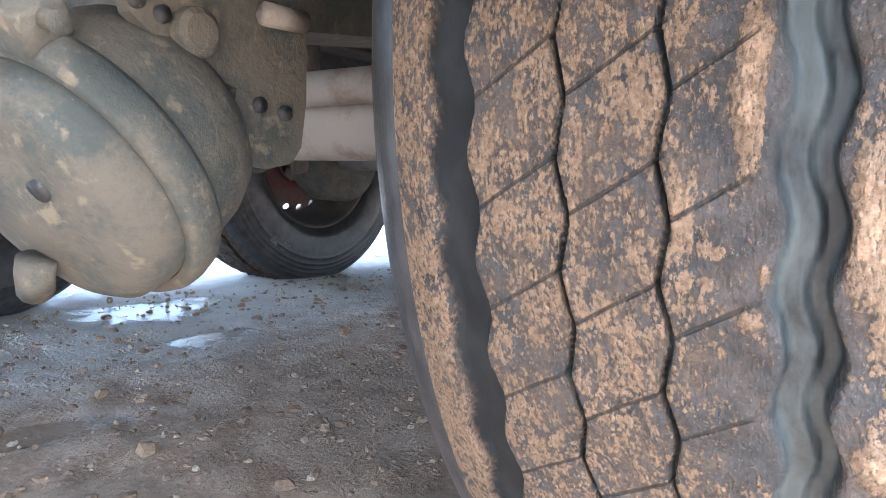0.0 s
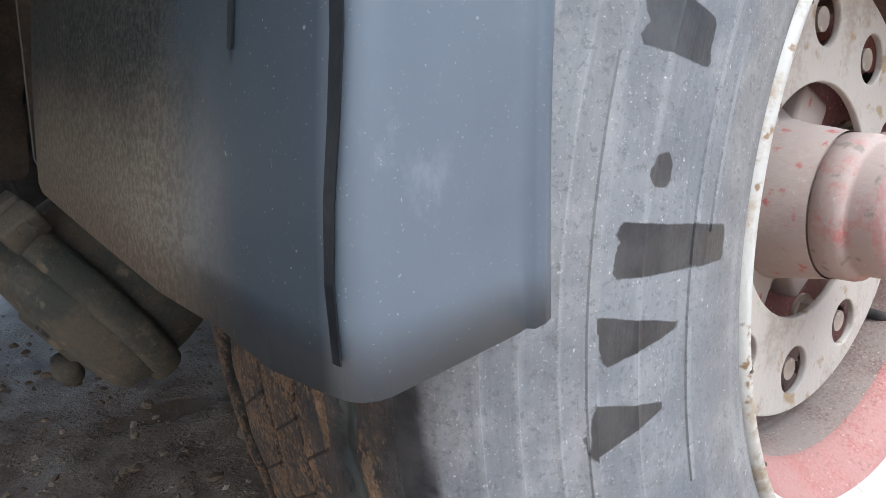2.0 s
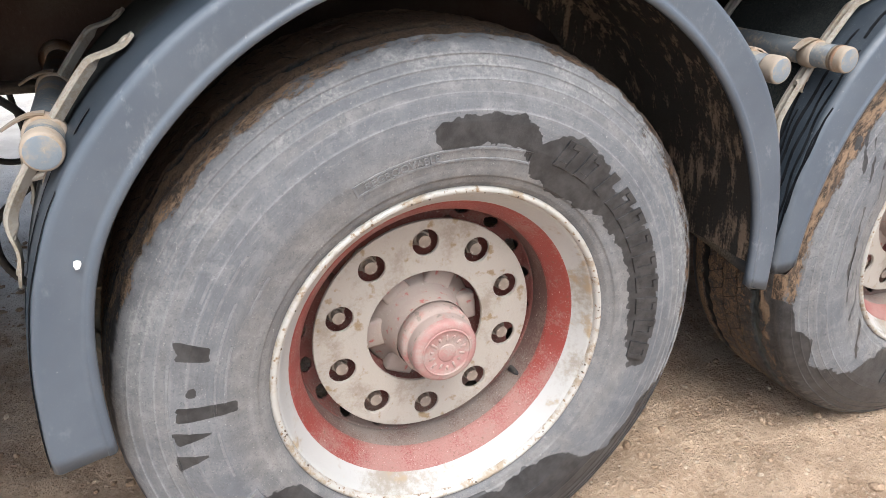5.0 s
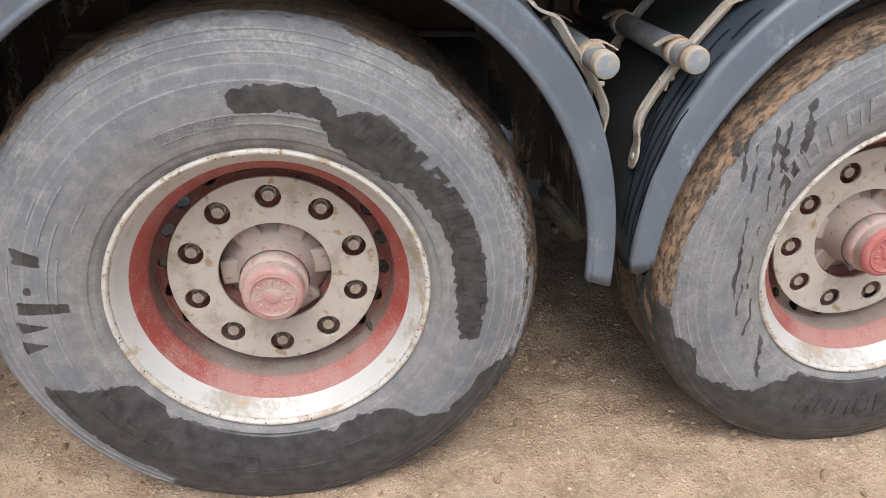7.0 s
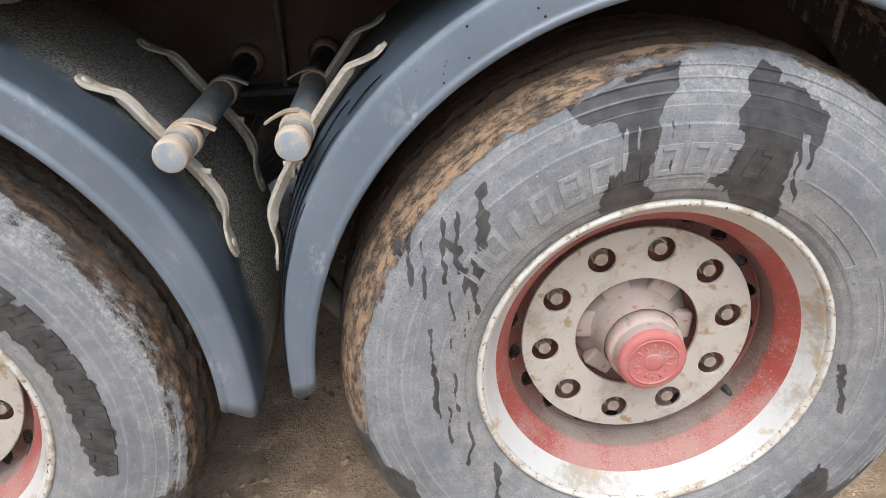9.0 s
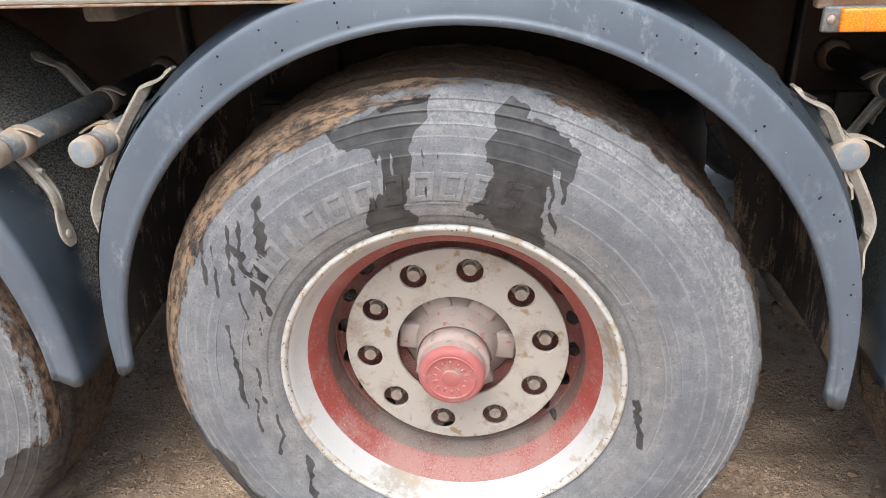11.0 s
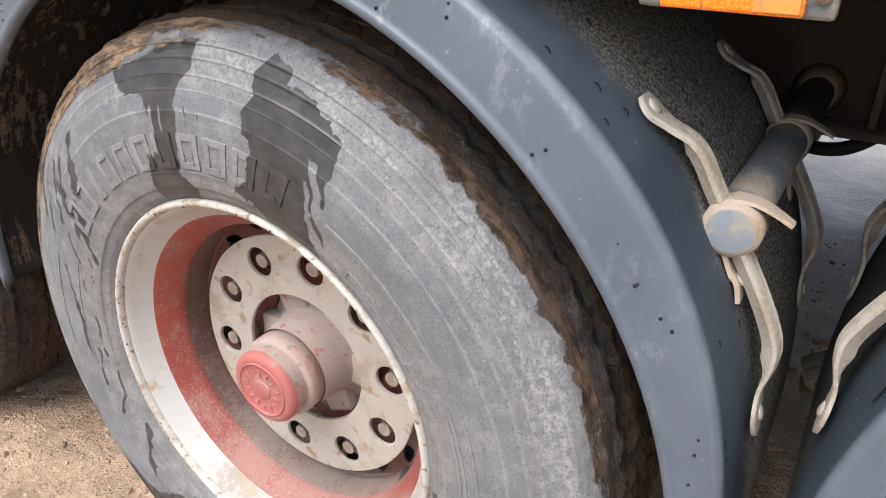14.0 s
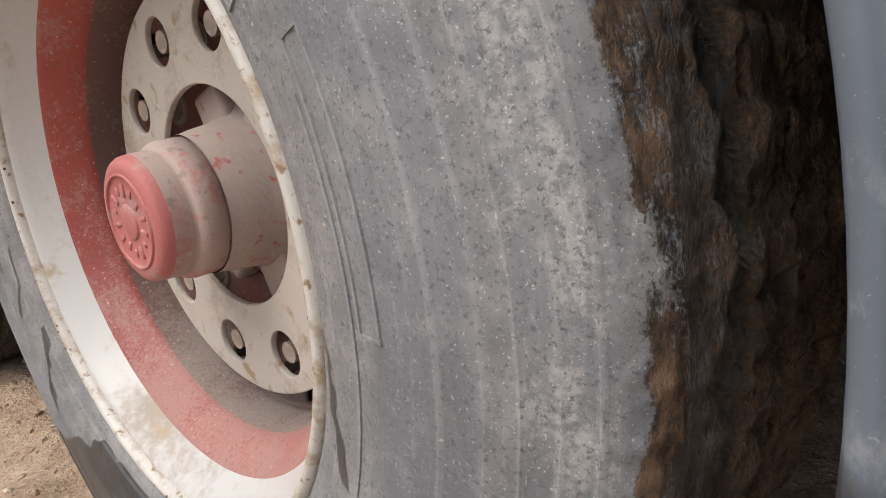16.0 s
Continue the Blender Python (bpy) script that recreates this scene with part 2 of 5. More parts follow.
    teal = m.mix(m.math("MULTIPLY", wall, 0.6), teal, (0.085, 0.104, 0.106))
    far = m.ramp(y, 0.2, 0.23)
    edge = m.math("MULTIPLY", m.math("MULTIPLY", m.attr("damp"), m.math("SUBTRACT", 1.0, m.ramp(y, 0.074, 0.088))), m.ramp(m.noise(flow, 24, 5, 0.65), 0.42, 0.66))
    rub = m.mix(m.math("MULTIPLY", edge, 0.6), rub, m.mix(m.ramp(strands, 0.35, 0.65), (0.10, 0.10, 0.108), (0.24, 0.235, 0.235)))
    # the inner groove is painted near black for the shade in it
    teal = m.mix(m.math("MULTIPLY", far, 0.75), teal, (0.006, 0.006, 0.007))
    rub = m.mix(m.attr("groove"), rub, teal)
    base = m.mix(mud, rub, tan)
    base = m.mix(m.math("MULTIPLY", sipe, 0.75), base, (0.012, 0.011, 0.011))
    matt = m.math("SUBTRACT", m.span(mud, 0, 1, 0.62, 0.95), m.math("MULTIPLY", m.attr("groove"), m.span(far, 0, 1, 0.08, -0.3)))
    m.set(Base_Color=base, Roughness=m.math("SUBTRACT", matt, m.math("MULTIPLY", m.math("MULTIPLY", m.attr("damp"), mud), 0.35)))
    height = m.math("ADD", m.math("MULTIPLY", m.span(heap, 0.42, 1.1, 0.0, 1.0), 1.5), m.math("MULTIPLY", crumbs, 0.7))
    height = m.math("ADD", height, m.math("MULTIPLY", grains, 0.3))
    height = m.math("ADD", height, m.math("MULTIPLY", m.attr("damp"), m.math("ADD", m.math("MULTIPLY", lumps, 4.0), m.math("ADD", m.math("MULTIPLY", strands, 2.5), m.math("MULTIPLY", crumbs, 2.0)))))
    height = m.math("MULTIPLY", height, m.math("SUBTRACT", 1.0, m.attr("groove")))
    m.bump(m.math("SUBTRACT", height, m.math("MULTIPLY", sipe, 1.2)), 1.0, 0.0038)
    return m.mat


M = {}
M["sidewall"] = tyre_sidewall("dusty_rubber")
PITCHES = 65
ZIG_PHASE = 0.75
M["tread"] = tyre_tread("muddy_tread", PITCHES)
M["rim_white"] = painted("rim_white_paint", (0.44, 0.437, 0.425), (0.29, 0.255, 0.212), 0.52, 0.74, 0.35, 6.0, fine=90, dirt2=(0.33, 0.255, 0.17))
M["rim_lip"] = painted("cream_rim_lip", (0.47, 0.455, 0.425), (0.33, 0.27, 0.20), 0.46, 0.66, 0.45, 34.0, fine=150, dirt2=(0.22, 0.14, 0.075))
M["dusty_face"] = painted("dusty_pink_cap_face", (0.37, 0.2, 0.185), (0.38, 0.29, 0.26), 0.42, 0.62, 0.75, 26.0, fine=220)
M["cap_face"] = painted("dull_red_cap_face", (0.37, 0.115, 0.108), (0.36, 0.22, 0.20), 0.5, 0.75, 0.65, 26.0, fine=220)
M["nut_ring"] = painted("beige_grey_ring", (0.40, 0.365, 0.325), (0.30, 0.255, 0.21), 0.48, 0.72, 0.55, 14.0, fine=190, dirt2=(0.27, 0.2, 0.12))
M["hub"] = painted("dust_grey_hub", (0.34, 0.27, 0.245), (0.36, 0.30, 0.265), 0.4, 0.6, 0.8, 20.0, fine=160, dirt2=(0.36, 0.12, 0.11))
M["hub_cap"] = painted("dusty_red_cap", (0.38, 0.14, 0.13), (0.36, 0.285, 0.255), 0.30, 0.5, 0.75, 24.0, fine=180, dirt2=(0.24, 0.20, 0.175))
M["nut"] = painted("dusty_steel_nut", (0.27, 0.225, 0.19), (0.38, 0.32, 0.265), 0.4, 0.65, 0.55, 40.0, metal=0.3)
M["tube"] = painted("blue_grey_steel_tube", (0.105, 0.12, 0.132), (0.25, 0.21, 0.165), 0.44, 0.68, 0.45, 20.0, fine=160)
M["tube_end"] = painted("pale_blue_grey_end_cap", (0.20, 0.235, 0.27), (0.33, 0.29, 0.24), 0.44, 0.72, 0.4, 40.0, fine=200)
M["bracket"] = painted("dusty_galvanised_steel", (0.42, 0.39, 0.34), (0.33, 0.28, 0.22), 0.42, 0.66, 0.6, 25.0, metal=0.15, fine=200)
M["rusty"] = painted("rusty_steel", (0.24, 0.14, 0.085), (0.33, 0.27, 0.21), 0.4, 0.65, 0.8, 30.0, fine=180)
M["clamp"] = painted("dusty_tan_clamp_steel", (0.36, 0.30, 0.24), (0.30, 0.22, 0.15), 0.48, 0.7, 0.8, 30.0, fine=180)
M["body"] = painted("white_body_paint", (0.53, 0.53, 0.515), (0.37, 0.35, 0.32), 0.44, 0.7, 0.3, 4.0, fine=60)
M["box"] = painted("cream_box_paint", (0.42, 0.39, 0.345), (0.32, 0.27, 0.22), 0.55, 0.75, 0.4, 5.0, fine=80)
M["chassis"] = painted("grimy_chassis_steel", (0.06, 0.055, 0.05), (0.15, 0.125, 0.10), 0.42, 0.7, 0.75, 6.0, fine=120)
M["oxide"] = painted("oxide_red_steel", (0.07, 0.042, 0.033), (0.10, 0.08, 0.066), 0.42, 0.7, 0.75, 8.0, fine=120)
M["brake"] = painted("mud_caked_brake_steel", (0.062, 0.07, 0.064), (0.125, 0.112, 0.09), 0.36, 0.6, 0.85, 16.0, fine=170, grain=0.004, dirt2=(0.19, 0.16, 0.12))
M["axle"] = painted("dusty_pale_steel", (0.34, 0.31, 0.28), (0.24, 0.2, 0.17), 0.45, 0.7, 0.7, 14.0, fine=120)
M["black"] = painted("black_rubber_hose", (0.03, 0.03, 0.032), (0.09, 0.08, 0.07), 0.5, 0.75, 0.6, 20.0)


def guard_plastic():
    """Blue-grey plastic: a chalky outer face, a crease painted pale for its sky glint, a clean dark band deepened with
    painted shade (attribute crown) and road dust over the top.
    """
    m = Nodes("blue_grey_plastic")
    c = m.coord()
    big, fine = m.noise(c, 7, 5), m.noise(c, 260, 4, 0.65)
    crown, crease = m.attr("crown"), m.attr("crease")
    base = m.mix(m.ramp(big, 0.25, 0.75), (0.079, 0.099, 0.128), (0.103, 0.125, 0.155))
    scuffs = m.ramp(m.noise(m.scaled(c, (1, 1, 0.6)), 34, 6, 0.72), 0.54, 0.7)
    base = m.mix(m.math("MULTIPLY", m.math("MULTIPLY", scuffs, m.ramp(m.noise(c, 5, 3), 0.42, 0.62)), 0.5), base, (0.33, 0.35, 0.375))
    # crown: clean navy plastic, with the shade behind the fold painted in
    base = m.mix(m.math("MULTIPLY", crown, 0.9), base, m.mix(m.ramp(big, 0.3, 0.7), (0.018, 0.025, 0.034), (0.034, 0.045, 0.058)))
    # crease: the sky's glint along the fold, painted as a paler colour
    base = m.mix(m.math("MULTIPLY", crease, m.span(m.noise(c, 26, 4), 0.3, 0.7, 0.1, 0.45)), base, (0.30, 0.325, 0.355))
    edge = m.math("ADD", m.axis(c, 1), m.math("MULTIPLY", m.math("SUBTRACT", m.noise(c, 14, 4), 0.5), 0.09))
    film = m.ramp(edge, 0.045, 0.1)
    grit = m.ramp(m.noise(c, 290, 5, 0.75), 0.42, 0.62)
    low = m.math("MULTIPLY", m.math("SUBTRACT", 1.0, m.ramp(m.math("ADD", m.axis(c, 2), m.math("MULTIPLY", m.math("SUBTRACT", m.noise(c, 12, 4), 0.5), 0.06)), 0.555, 0.63)), 0.9)
    rear = m.ramp(m.axis(c, 0), -0.15, 0.25)
    # road film, its front half also darkened for the shade beneath the trailer
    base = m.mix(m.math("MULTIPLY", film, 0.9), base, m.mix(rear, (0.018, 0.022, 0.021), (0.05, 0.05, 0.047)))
    base = m.mix(m.math("MULTIPLY", m.math("MULTIPLY", film, grit), m.span(rear, 0, 1, 0.08, 0.85)), base, (0.40, 0.375, 0.33))
    dusty = m.ramp(m.math("ADD", m.axis(c, 1), m.math("MULTIPLY", m.math("SUBTRACT", m.noise(c, 9, 4), 0.5), 0.06)), 0.01, 0.12)
    base = m.mix(m.math("MULTIPLY", dusty, low), base, m.mix(grit, (0.15, 0.132, 0.107), (0.235, 0.208, 0.17)))
    base = m.mix(m.math("MULTIPLY", m.ramp(m.noise(c, 900, 2), 0.69, 0.74), 0.4), base, (0.42, 0.42, 0.42))
    base = m.mix(m.math("MULTIPLY", m.ramp(m.noise(c, 170, 2, 0.5), 0.74, 0.78), 0.4), base, (0.4, 0.4, 0.4))
    m.set(Base_Color=base, Roughness=m.math("ADD", m.span(big, 0.3, 0.7, 0.44, 0.54), m.math("MULTIPLY", film, 0.45)))
    m.put(m.b.inputs["Coat Weight"], m.math("MULTIPLY", m.math("SUBTRACT", 1.0, m.math("MAXIMUM", film, m.math("MULTIPLY", crown, 0.8))), 0.22))
    m.put(m.b.inputs["Coat Roughness"], 0.3)
    m.put(m.b.inputs["Specular IOR Level"], m.span(crown, 0, 1, 0.45, 0.22))
    m.put(m.b.inputs["Coat IOR"], 1.5)
    m.bump(m.math("ADD", m.math("ADD", m.math("MULTIPLY", fine, 0.08), m.math("MULTIPLY", big, 0.5)), m.math("MULTIPLY", m.math("MULTIPLY", film, grit), 2.0)), 0.4, 0.0008)
    return m.mat


def spray_mud():
    """Black guard lining with tan mud thrown up in upright splashes."""
    m = Nodes("spray_mud")
    c = m.coord()
    runs = m.noise(m.scaled(c, (1.0, 1.0, 0.17)), 44, 5, 0.64)
    patch, fine = m.noise(c, 6, 3), m.noise(c, 170, 4, 0.7)
    d = m.ramp(m.math("ADD", m.math("ADD", runs, m.math("MULTIPLY", m.math("SUBTRACT", patch, 0.5), 0.5)), m.math("MULTIPLY", m.math("SUBTRACT", fine, 0.5), 0.3)), 0.52, 0.66)
    base = m.mix(d, m.mix(fine, (0.026, 0.025, 0.024), (0.066, 0.06, 0.054)), m.mix(fine, (0.20, 0.15, 0.11), (0.46, 0.36, 0.27)))
    m.set(Base_Color=base, Roughness=0.9)
    m.bump(m.math("ADD", d, fine), 0.8, 0.004)
    return m.mat


def settled_dust(name, col, dust, rough):
    """Paint with grey road dust that has settled on its lower half (attribute low)."""
    m = Nodes(name)
    c = m.coord()
    big, fine = m.noise(c, 13, 5, 0.6), m.noise(c, 330, 4, 0.7)
    low = m.math("ADD", m.attr("low"), m.math("MULTIPLY", m.math("SUBTRACT", big, 0.5), 1.3))
    d = m.math("MULTIPLY", m.ramp(m.math("ADD", low, m.math("MULTIPLY", m.math("SUBTRACT", fine, 0.5), 1.2)), 0.3, 0.8), 0.85)
    base = m.mix(m.ramp(m.noise(c, 5, 3), 0.3, 0.7), col, tuple(v * 0.82 for v in col))
    base = m.mix(d, base, m.mix(fine, tuple(v * 0.7 for v in dust), tuple(v * 1.25 for v in dust)))
    film = m.math("ADD", m.noise(c, 22, 5, 0.65), m.math("MULTIPLY", m.math("SUBTRACT", m.noise(c, 210, 3, 0.75), 0.5), 0.9))
    base = m.mix(m.math("MULTIPLY", m.ramp(film, 0.5, 0.66), 0.42), base, tuple(0.5 * (v + w) for v, w in zip(dust, (0.26, 0.19, 0.155))))
    base = m.mix(m.math("MULTIPLY", m.ramp(m.noise(c, 150, 3, 0.7), 0.6, 0.68), 0.6), base, (0.14, 0.09, 0.06))
    base = m.mix(m.math("MULTIPLY", m.ramp(m.noise(c, 260, 2, 0.6), 0.66, 0.72), 0.7), base, (0.50, 0.38, 0.33))
    m.set(Base_Color=base, Roughness=m.span(d, 0, 1, rough, 0.9))
    m.bump(fine, 0.5, 0.0012)
    return m.mat


M["rim_red"] = settled_dust("rim_red_paint", (0.27, 0.046, 0.037), (0.33, 0.18, 0.16), 0.42)
M["disc_red"] = settled_dust("dusty_red_disc", (0.20, 0.065, 0.055), (0.20, 0.165, 0.145), 0.6)
M["barrel"] = settled_dust("dusty_barrel", (0.15, 0.085, 0.073), (0.235, 0.2, 0.175), 0.7)
M["guard"], M["lip_mud"] = guard_plastic(), spray_mud()


def amber():
    m = Nodes("amber_reflector")
    c = m.coord()
    v = m.voronoi(m.scaled(c, (1, 0.2, 1)), 420)
    m.set(Base_Color=m.mix(m.ramp(v, 0.2, 0.7), (0.95, 0.30, 0.012), (0.75, 0.19, 0.006)), Roughness=0.22)
    m.put(m.b.inputs["Coat Weight"], 0.6)
    m.bump(v, 0.15, 0.0005)
    return m.mat


def webbing():
    m = Nodes("black_webbing")
    c = m.coord()
    w = m.t.nodes.new("ShaderNodeTexWave")
    w.bands_direction = "Z"
    m.put(w.inputs["Vector"], c)
    w.inputs["Scale"].default_value, w.inputs["Distortion"].default_value = 70, 1.5
    n = m.noise(c, 500, 3)
    m.set(Base_Color=m.mix(m.ramp(n, 0.35, 0.75), (0.025, 0.025, 0.027), (0.12, 0.115, 0.11)), Roughness=0.85)
    m.bump(m.math("ADD", w.outputs["Fac"], n), 0.7, 0.001)
    return m.mat


def ground_mat():
    """Wet brown yard dirt: crumbs, pale grains, tyre-smoothed mud and shallow puddles."""
    m = Nodes("wet_dirt")
    c = m.coord()
    big, mid, fine = m.noise(c, 1.1, 5, 0.55), m.noise(c, 8, 6, 0.62), m.noise(c, 75, 6, 0.7)
    grit, stones = m.noise(c, 310, 4, 0.7), m.voronoi(c, 62)
    base = m.mix(m.ramp(mid, 0.32, 0.68), (0.38, 0.262, 0.172), (0.58, 0.43, 0.305))
    base = m.mix(m.math("MULTIPLY", m.ramp(fine, 0.5, 0.68), 0.8), base, (0.64, 0.50, 0.375))
    base = m.mix(m.math("MULTIPLY", m.ramp(fine, 0.46, 0.36), 0.35), base, (0.25, 0.165, 0.105))
    base = m.mix(m.math("MULTIPLY", m.ramp(grit, 0.6, 0.7), 0.4), base, (0.62, 0.50, 0.39))
    base = m.mix(m.math("MULTIPLY", m.ramp(grit, 0.38, 0.3), 0.2), base, (0.18, 0.125, 0.088))
    base = m.mix(m.math("MULTIPLY", m.math("SUBTRACT", 1.0, m.ramp(stones, 0.05, 0.24)), m.ramp(m.noise(c, 16, 3), 0.48, 0.6)), base, (0.52, 0.43, 0.34))
    # paler dirt towards the far yard, standing in for the strong daylight there
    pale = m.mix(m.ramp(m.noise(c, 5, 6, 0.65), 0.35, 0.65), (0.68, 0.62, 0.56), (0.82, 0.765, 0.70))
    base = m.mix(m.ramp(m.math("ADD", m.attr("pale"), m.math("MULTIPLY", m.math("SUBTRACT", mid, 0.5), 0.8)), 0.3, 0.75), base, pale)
    pool = m.ramp(m.math("ADD", m.attr("pool"), m.math("MULTIPLY", m.math("SUBTRACT", m.noise(c, 9, 6, 0.7), 0.5), 1.5)), 0.5, 0.8)
    base = m.mix(m.math("MULTIPLY", pool, 0.6), base, (0.25, 0.18, 0.125))
    damp = m.math("MULTIPLY", m.ramp(big, 0.36, 0.58), 0.4)
    m.set(Base_Color=base, Roughness=m.span(m.math("MAXIMUM", pool, damp), 0, 1, 0.88, 0.2))
    h = m.math("ADD", m.math("ADD", m.math("MULTIPLY", fine, 1.6), m.math("MULTIPLY", grit, 0.5)), m.math("ADD", m.math("MULTIPLY", mid, 2.2), m.math("MULTIPLY", m.ramp(stones, 0.35, 0.0), 0.8)))
    m.bump(m.math("MULTIPLY", h, m.math("SUBTRACT", 1.0, m.math("MULTIPLY", pool, 0.9))), 0.8, 0.014)
    return m.mat


M["amber"], M["strap"], M["ground"] = amber(), webbing(), ground_mat()
M["pale_rubber"] = painted("pale_dusty_rubber", (0.16, 0.16, 0.165), (0.07, 0.07, 0.073), 0.45, 0.65, 0.8, 60.0)
M["chip"] = painted("chipped_dark_steel", (0.075, 0.055, 0.042), (0.16, 0.10, 0.06), 0.45, 0.65, 0.7, 60.0)
M["thread"] = painted("pale_thread", (0.30, 0.30, 0.30), (0.2, 0.19, 0.18))
M["dull_amber"] = painted("frosted_amber", (0.72, 0.30, 0.06), (0.50, 0.25, 0.09), 0.4, 0.7, 0.5, 60.0)
M["speck"] = painted("white_paint_chip", (0.78, 0.78, 0.76), (0.6, 0.6, 0.58))
M["grass"] = painted("pale_grass", (0.10, 0.13, 0.045), (0.17, 0.19, 0.08), 0.4, 0.6, 0.9, 0.5, fine=4)
M["drip"] = painted("wet_drip", (0.012, 0.013, 0.016), (0.02, 0.022, 0.026), 0.45, 0.6, 0.34, 30.0, grain=0.0003)
M["drip"].node_tree.nodes["Principled BSDF"].inputs["Specular IOR Level"].default_value = 0.15


# ---- helpers for meshes ----
def finish(me, material, smooth=True):
    me.materials.append(material)
    if smooth:
        me.shade_smooth()
    return me


def part(name, bm, material, parent=None, label="", smooth=True, m=None):
    """Links a bmesh (or a mesh) as one object, under a thing or a part."""
    if isinstance(bm, bpy.types.Mesh):
        me = bm
    else:
        me = bpy.data.meshes.new(name)
        bm.normal_update()
        bm.to_mesh(me)
        bm.free()
    if not me.materials:
        finish(me, material, smooth)
    ob = new(name, me)
    ob.parent = parent
    if m is not None:
        ob.matrix_basis = m
    if label:
        tagged(ob, label)
    return ob


def thing(name, label, category, m=None, group="", kind=""):
    ob = new(name)
    ob.empty_display_size = 0.05
    if m is not None:
        ob.matrix_basis = m
    return tagged(ob, label, category, group, kind)


def revolve(profile, n=96, closed=False, bm=None):
    """Turns a profile of (r, y) round the y axis."""
    bm = bm or bmesh.new()
    rings = []
    for r, y in profile:
        rings.append([bm.verts.new((r * math.sin(2 * math.pi * k / n), y, r * math.cos(2 * math.pi * k / n))) for k in range(n)])
    pairs = list(zip(rings, rings[1:])) + ([(rings[-1], rings[0])] if closed else [])
    for a, b in pairs:
        for k in range(n):
            bm.faces.new((a[k], a[(k + 1) % n], b[(k + 1) % n], b[k]))
    return bm


def loft(rows, closed=False):
    """Quads between rows of points of equal length; closed: each row is a loop."""
    bm = bmesh.new()
    vs = [[bm.verts.new(p) for p in row] for row in rows]
    for a, b in zip(vs, vs[1:]):
        for k in range(len(a) - (0 if closed else 1)):
            j = (k + 1) % len(a)
            bm.faces.new((a[k], a[j], b[j], b[k]))
    if closed:
        bm.faces.new(vs[0][::-1])
        bm.faces.new(vs[-1])
    return bm


def box(x0, x1, y0, y1, z0, z1, bevel=0.004, seg=2, bm=None):
    own = bm is None
    b = bmesh.new()
    bmesh.ops.create_cube(b, size=1, matrix=Matrix.Translation(((x0 + x1) / 2, (y0 + y1) / 2, (z0 + z1) / 2)) @ Matrix.Diagonal((x1 - x0, y1 - y0, z1 - z0, 1)))
    if bevel:
        bmesh.ops.bevel(b, geom=b.edges[:], offset=bevel, segments=seg, affect="EDGES", profile=0.6)
    if own:
        return b
    me = bpy.data.meshes.new("piece")
    b.to_mesh(me)
    b.free()
    bm.from_mesh(me)
    bpy.data.meshes.remove(me)
    return bm


def pipe(points, radius, n=16, caps=True):
    """A round tube along points; radius may be a list."""
    pts = [Vector(p) for p in points]
    rad = radius if isinstance(radius, (list, tuple)) else [radius] * len(pts)
    rows = []
    side = None
    for i, p in enumerate(pts):
        d = (pts[min(i + 1, len(pts) - 1)] - pts[max(i - 1, 0)]).normalized()
        if side is None:
            side = d.orthogonal().normalized()
        side = (side - d * side.dot(d)).normalized()
        up = d.cross(side)
        rows.append([p + rad[i] * (math.cos(a) * side + math.sin(a) * up) for a in (2 * math.pi * k / n for k in range(n))])
    return loft(rows, True) if caps else loft(rows + [])


def curve_points(points, n=8):
    """A smooth line through the points (Catmull-Rom)."""
    p = [Vector(q) for q in points]
    p = [2 * p[0] - p[1]] + p + [2 * p[-1] - p[-2]]
    out = []
    for i in range(1, len(p) - 2):
        for k in range(n):
            t = k / n
            out.append(0.5 * ((2 * p[i]) + (p[i + 1] - p[i - 1]) * t + (2 * p[i - 1] - 5 * p[i] + 4 * p[i + 1] - p[i + 2]) * t * t + (3 * p[i] - p[i - 1] - 3 * p[i + 1] + p[i + 2]) * t ** 3))
    return out + [p[-2]]


def ribbon(points, width_dir, width, thick):
    """A flat bar along points, width along width_dir."""
    pts = [Vector(q) for q in points]
    w = Vector(width_dir).normalized()
    rows = []
    for i, p in enumerate(pts):
        d = (pts[min(i + 1, len(pts) - 1)] - pts[max(i - 1, 0)]).normalized()
        side = (w - d * w.dot(d)).normalized()
        up = d.cross(side)
        wd = width[i] if isinstance(width, (list, tuple)) else width
        rows.append([p + side * wd * a + up * thick * b for a, b in ((-0.5, -0.5), (-0.42, 0.5), (0.42, 0.5), (0.5, -0.5))])
    return loft(rows, True)


def smooth01(a, b, x):
    t = min(1.0, max(0.0, (x - a) / (b - a)))
    return t * t * (3 - 2 * t)


AXLES = (0.0, 1.30, 2.60)
HUB_Z = 0.5
TYRE_R = 0.53
TYRE_W = 0.345


# ---- wheels ----
def set_attr(me, name, values):
    a = me.attributes.new(name, "FLOAT", "POINT")
    a.data.foreach_set("value", np.asarray(values, dtype=np.float32).ravel())


SIDE = [(0.297, 0.034), (0.303, 0.021), (0.312, 0.013), (0.322, 0.009), (0.324, 0.0065), (0.345, 0.002), (0.375, -0.003), (0.41, -0.004),
        (0.4245, -0.003), (0.4255, -0.0034), (0.4265, -0.0027), (0.449, 0.0022), (0.4502, 0.0017), (0.4515, 0.0032), (0.4665, 0.0074), (0.468, 0.0066), (0.4695, 0.0085), (0.4845, 0.0145), (0.486, 0.0136), (0.4875, 0.0160),
        (0.5, 0.0222), (0.502, 0.0208), (0.504, 0.0245), (0.51, 0.0285), (0.516, 0.0345), (0.5205, 0.0425), (0.5235, 0.0500), (0.5245, 0.055)]
RIDGES = (0.4255, 0.4502, 0.468, 0.486, 0.502)


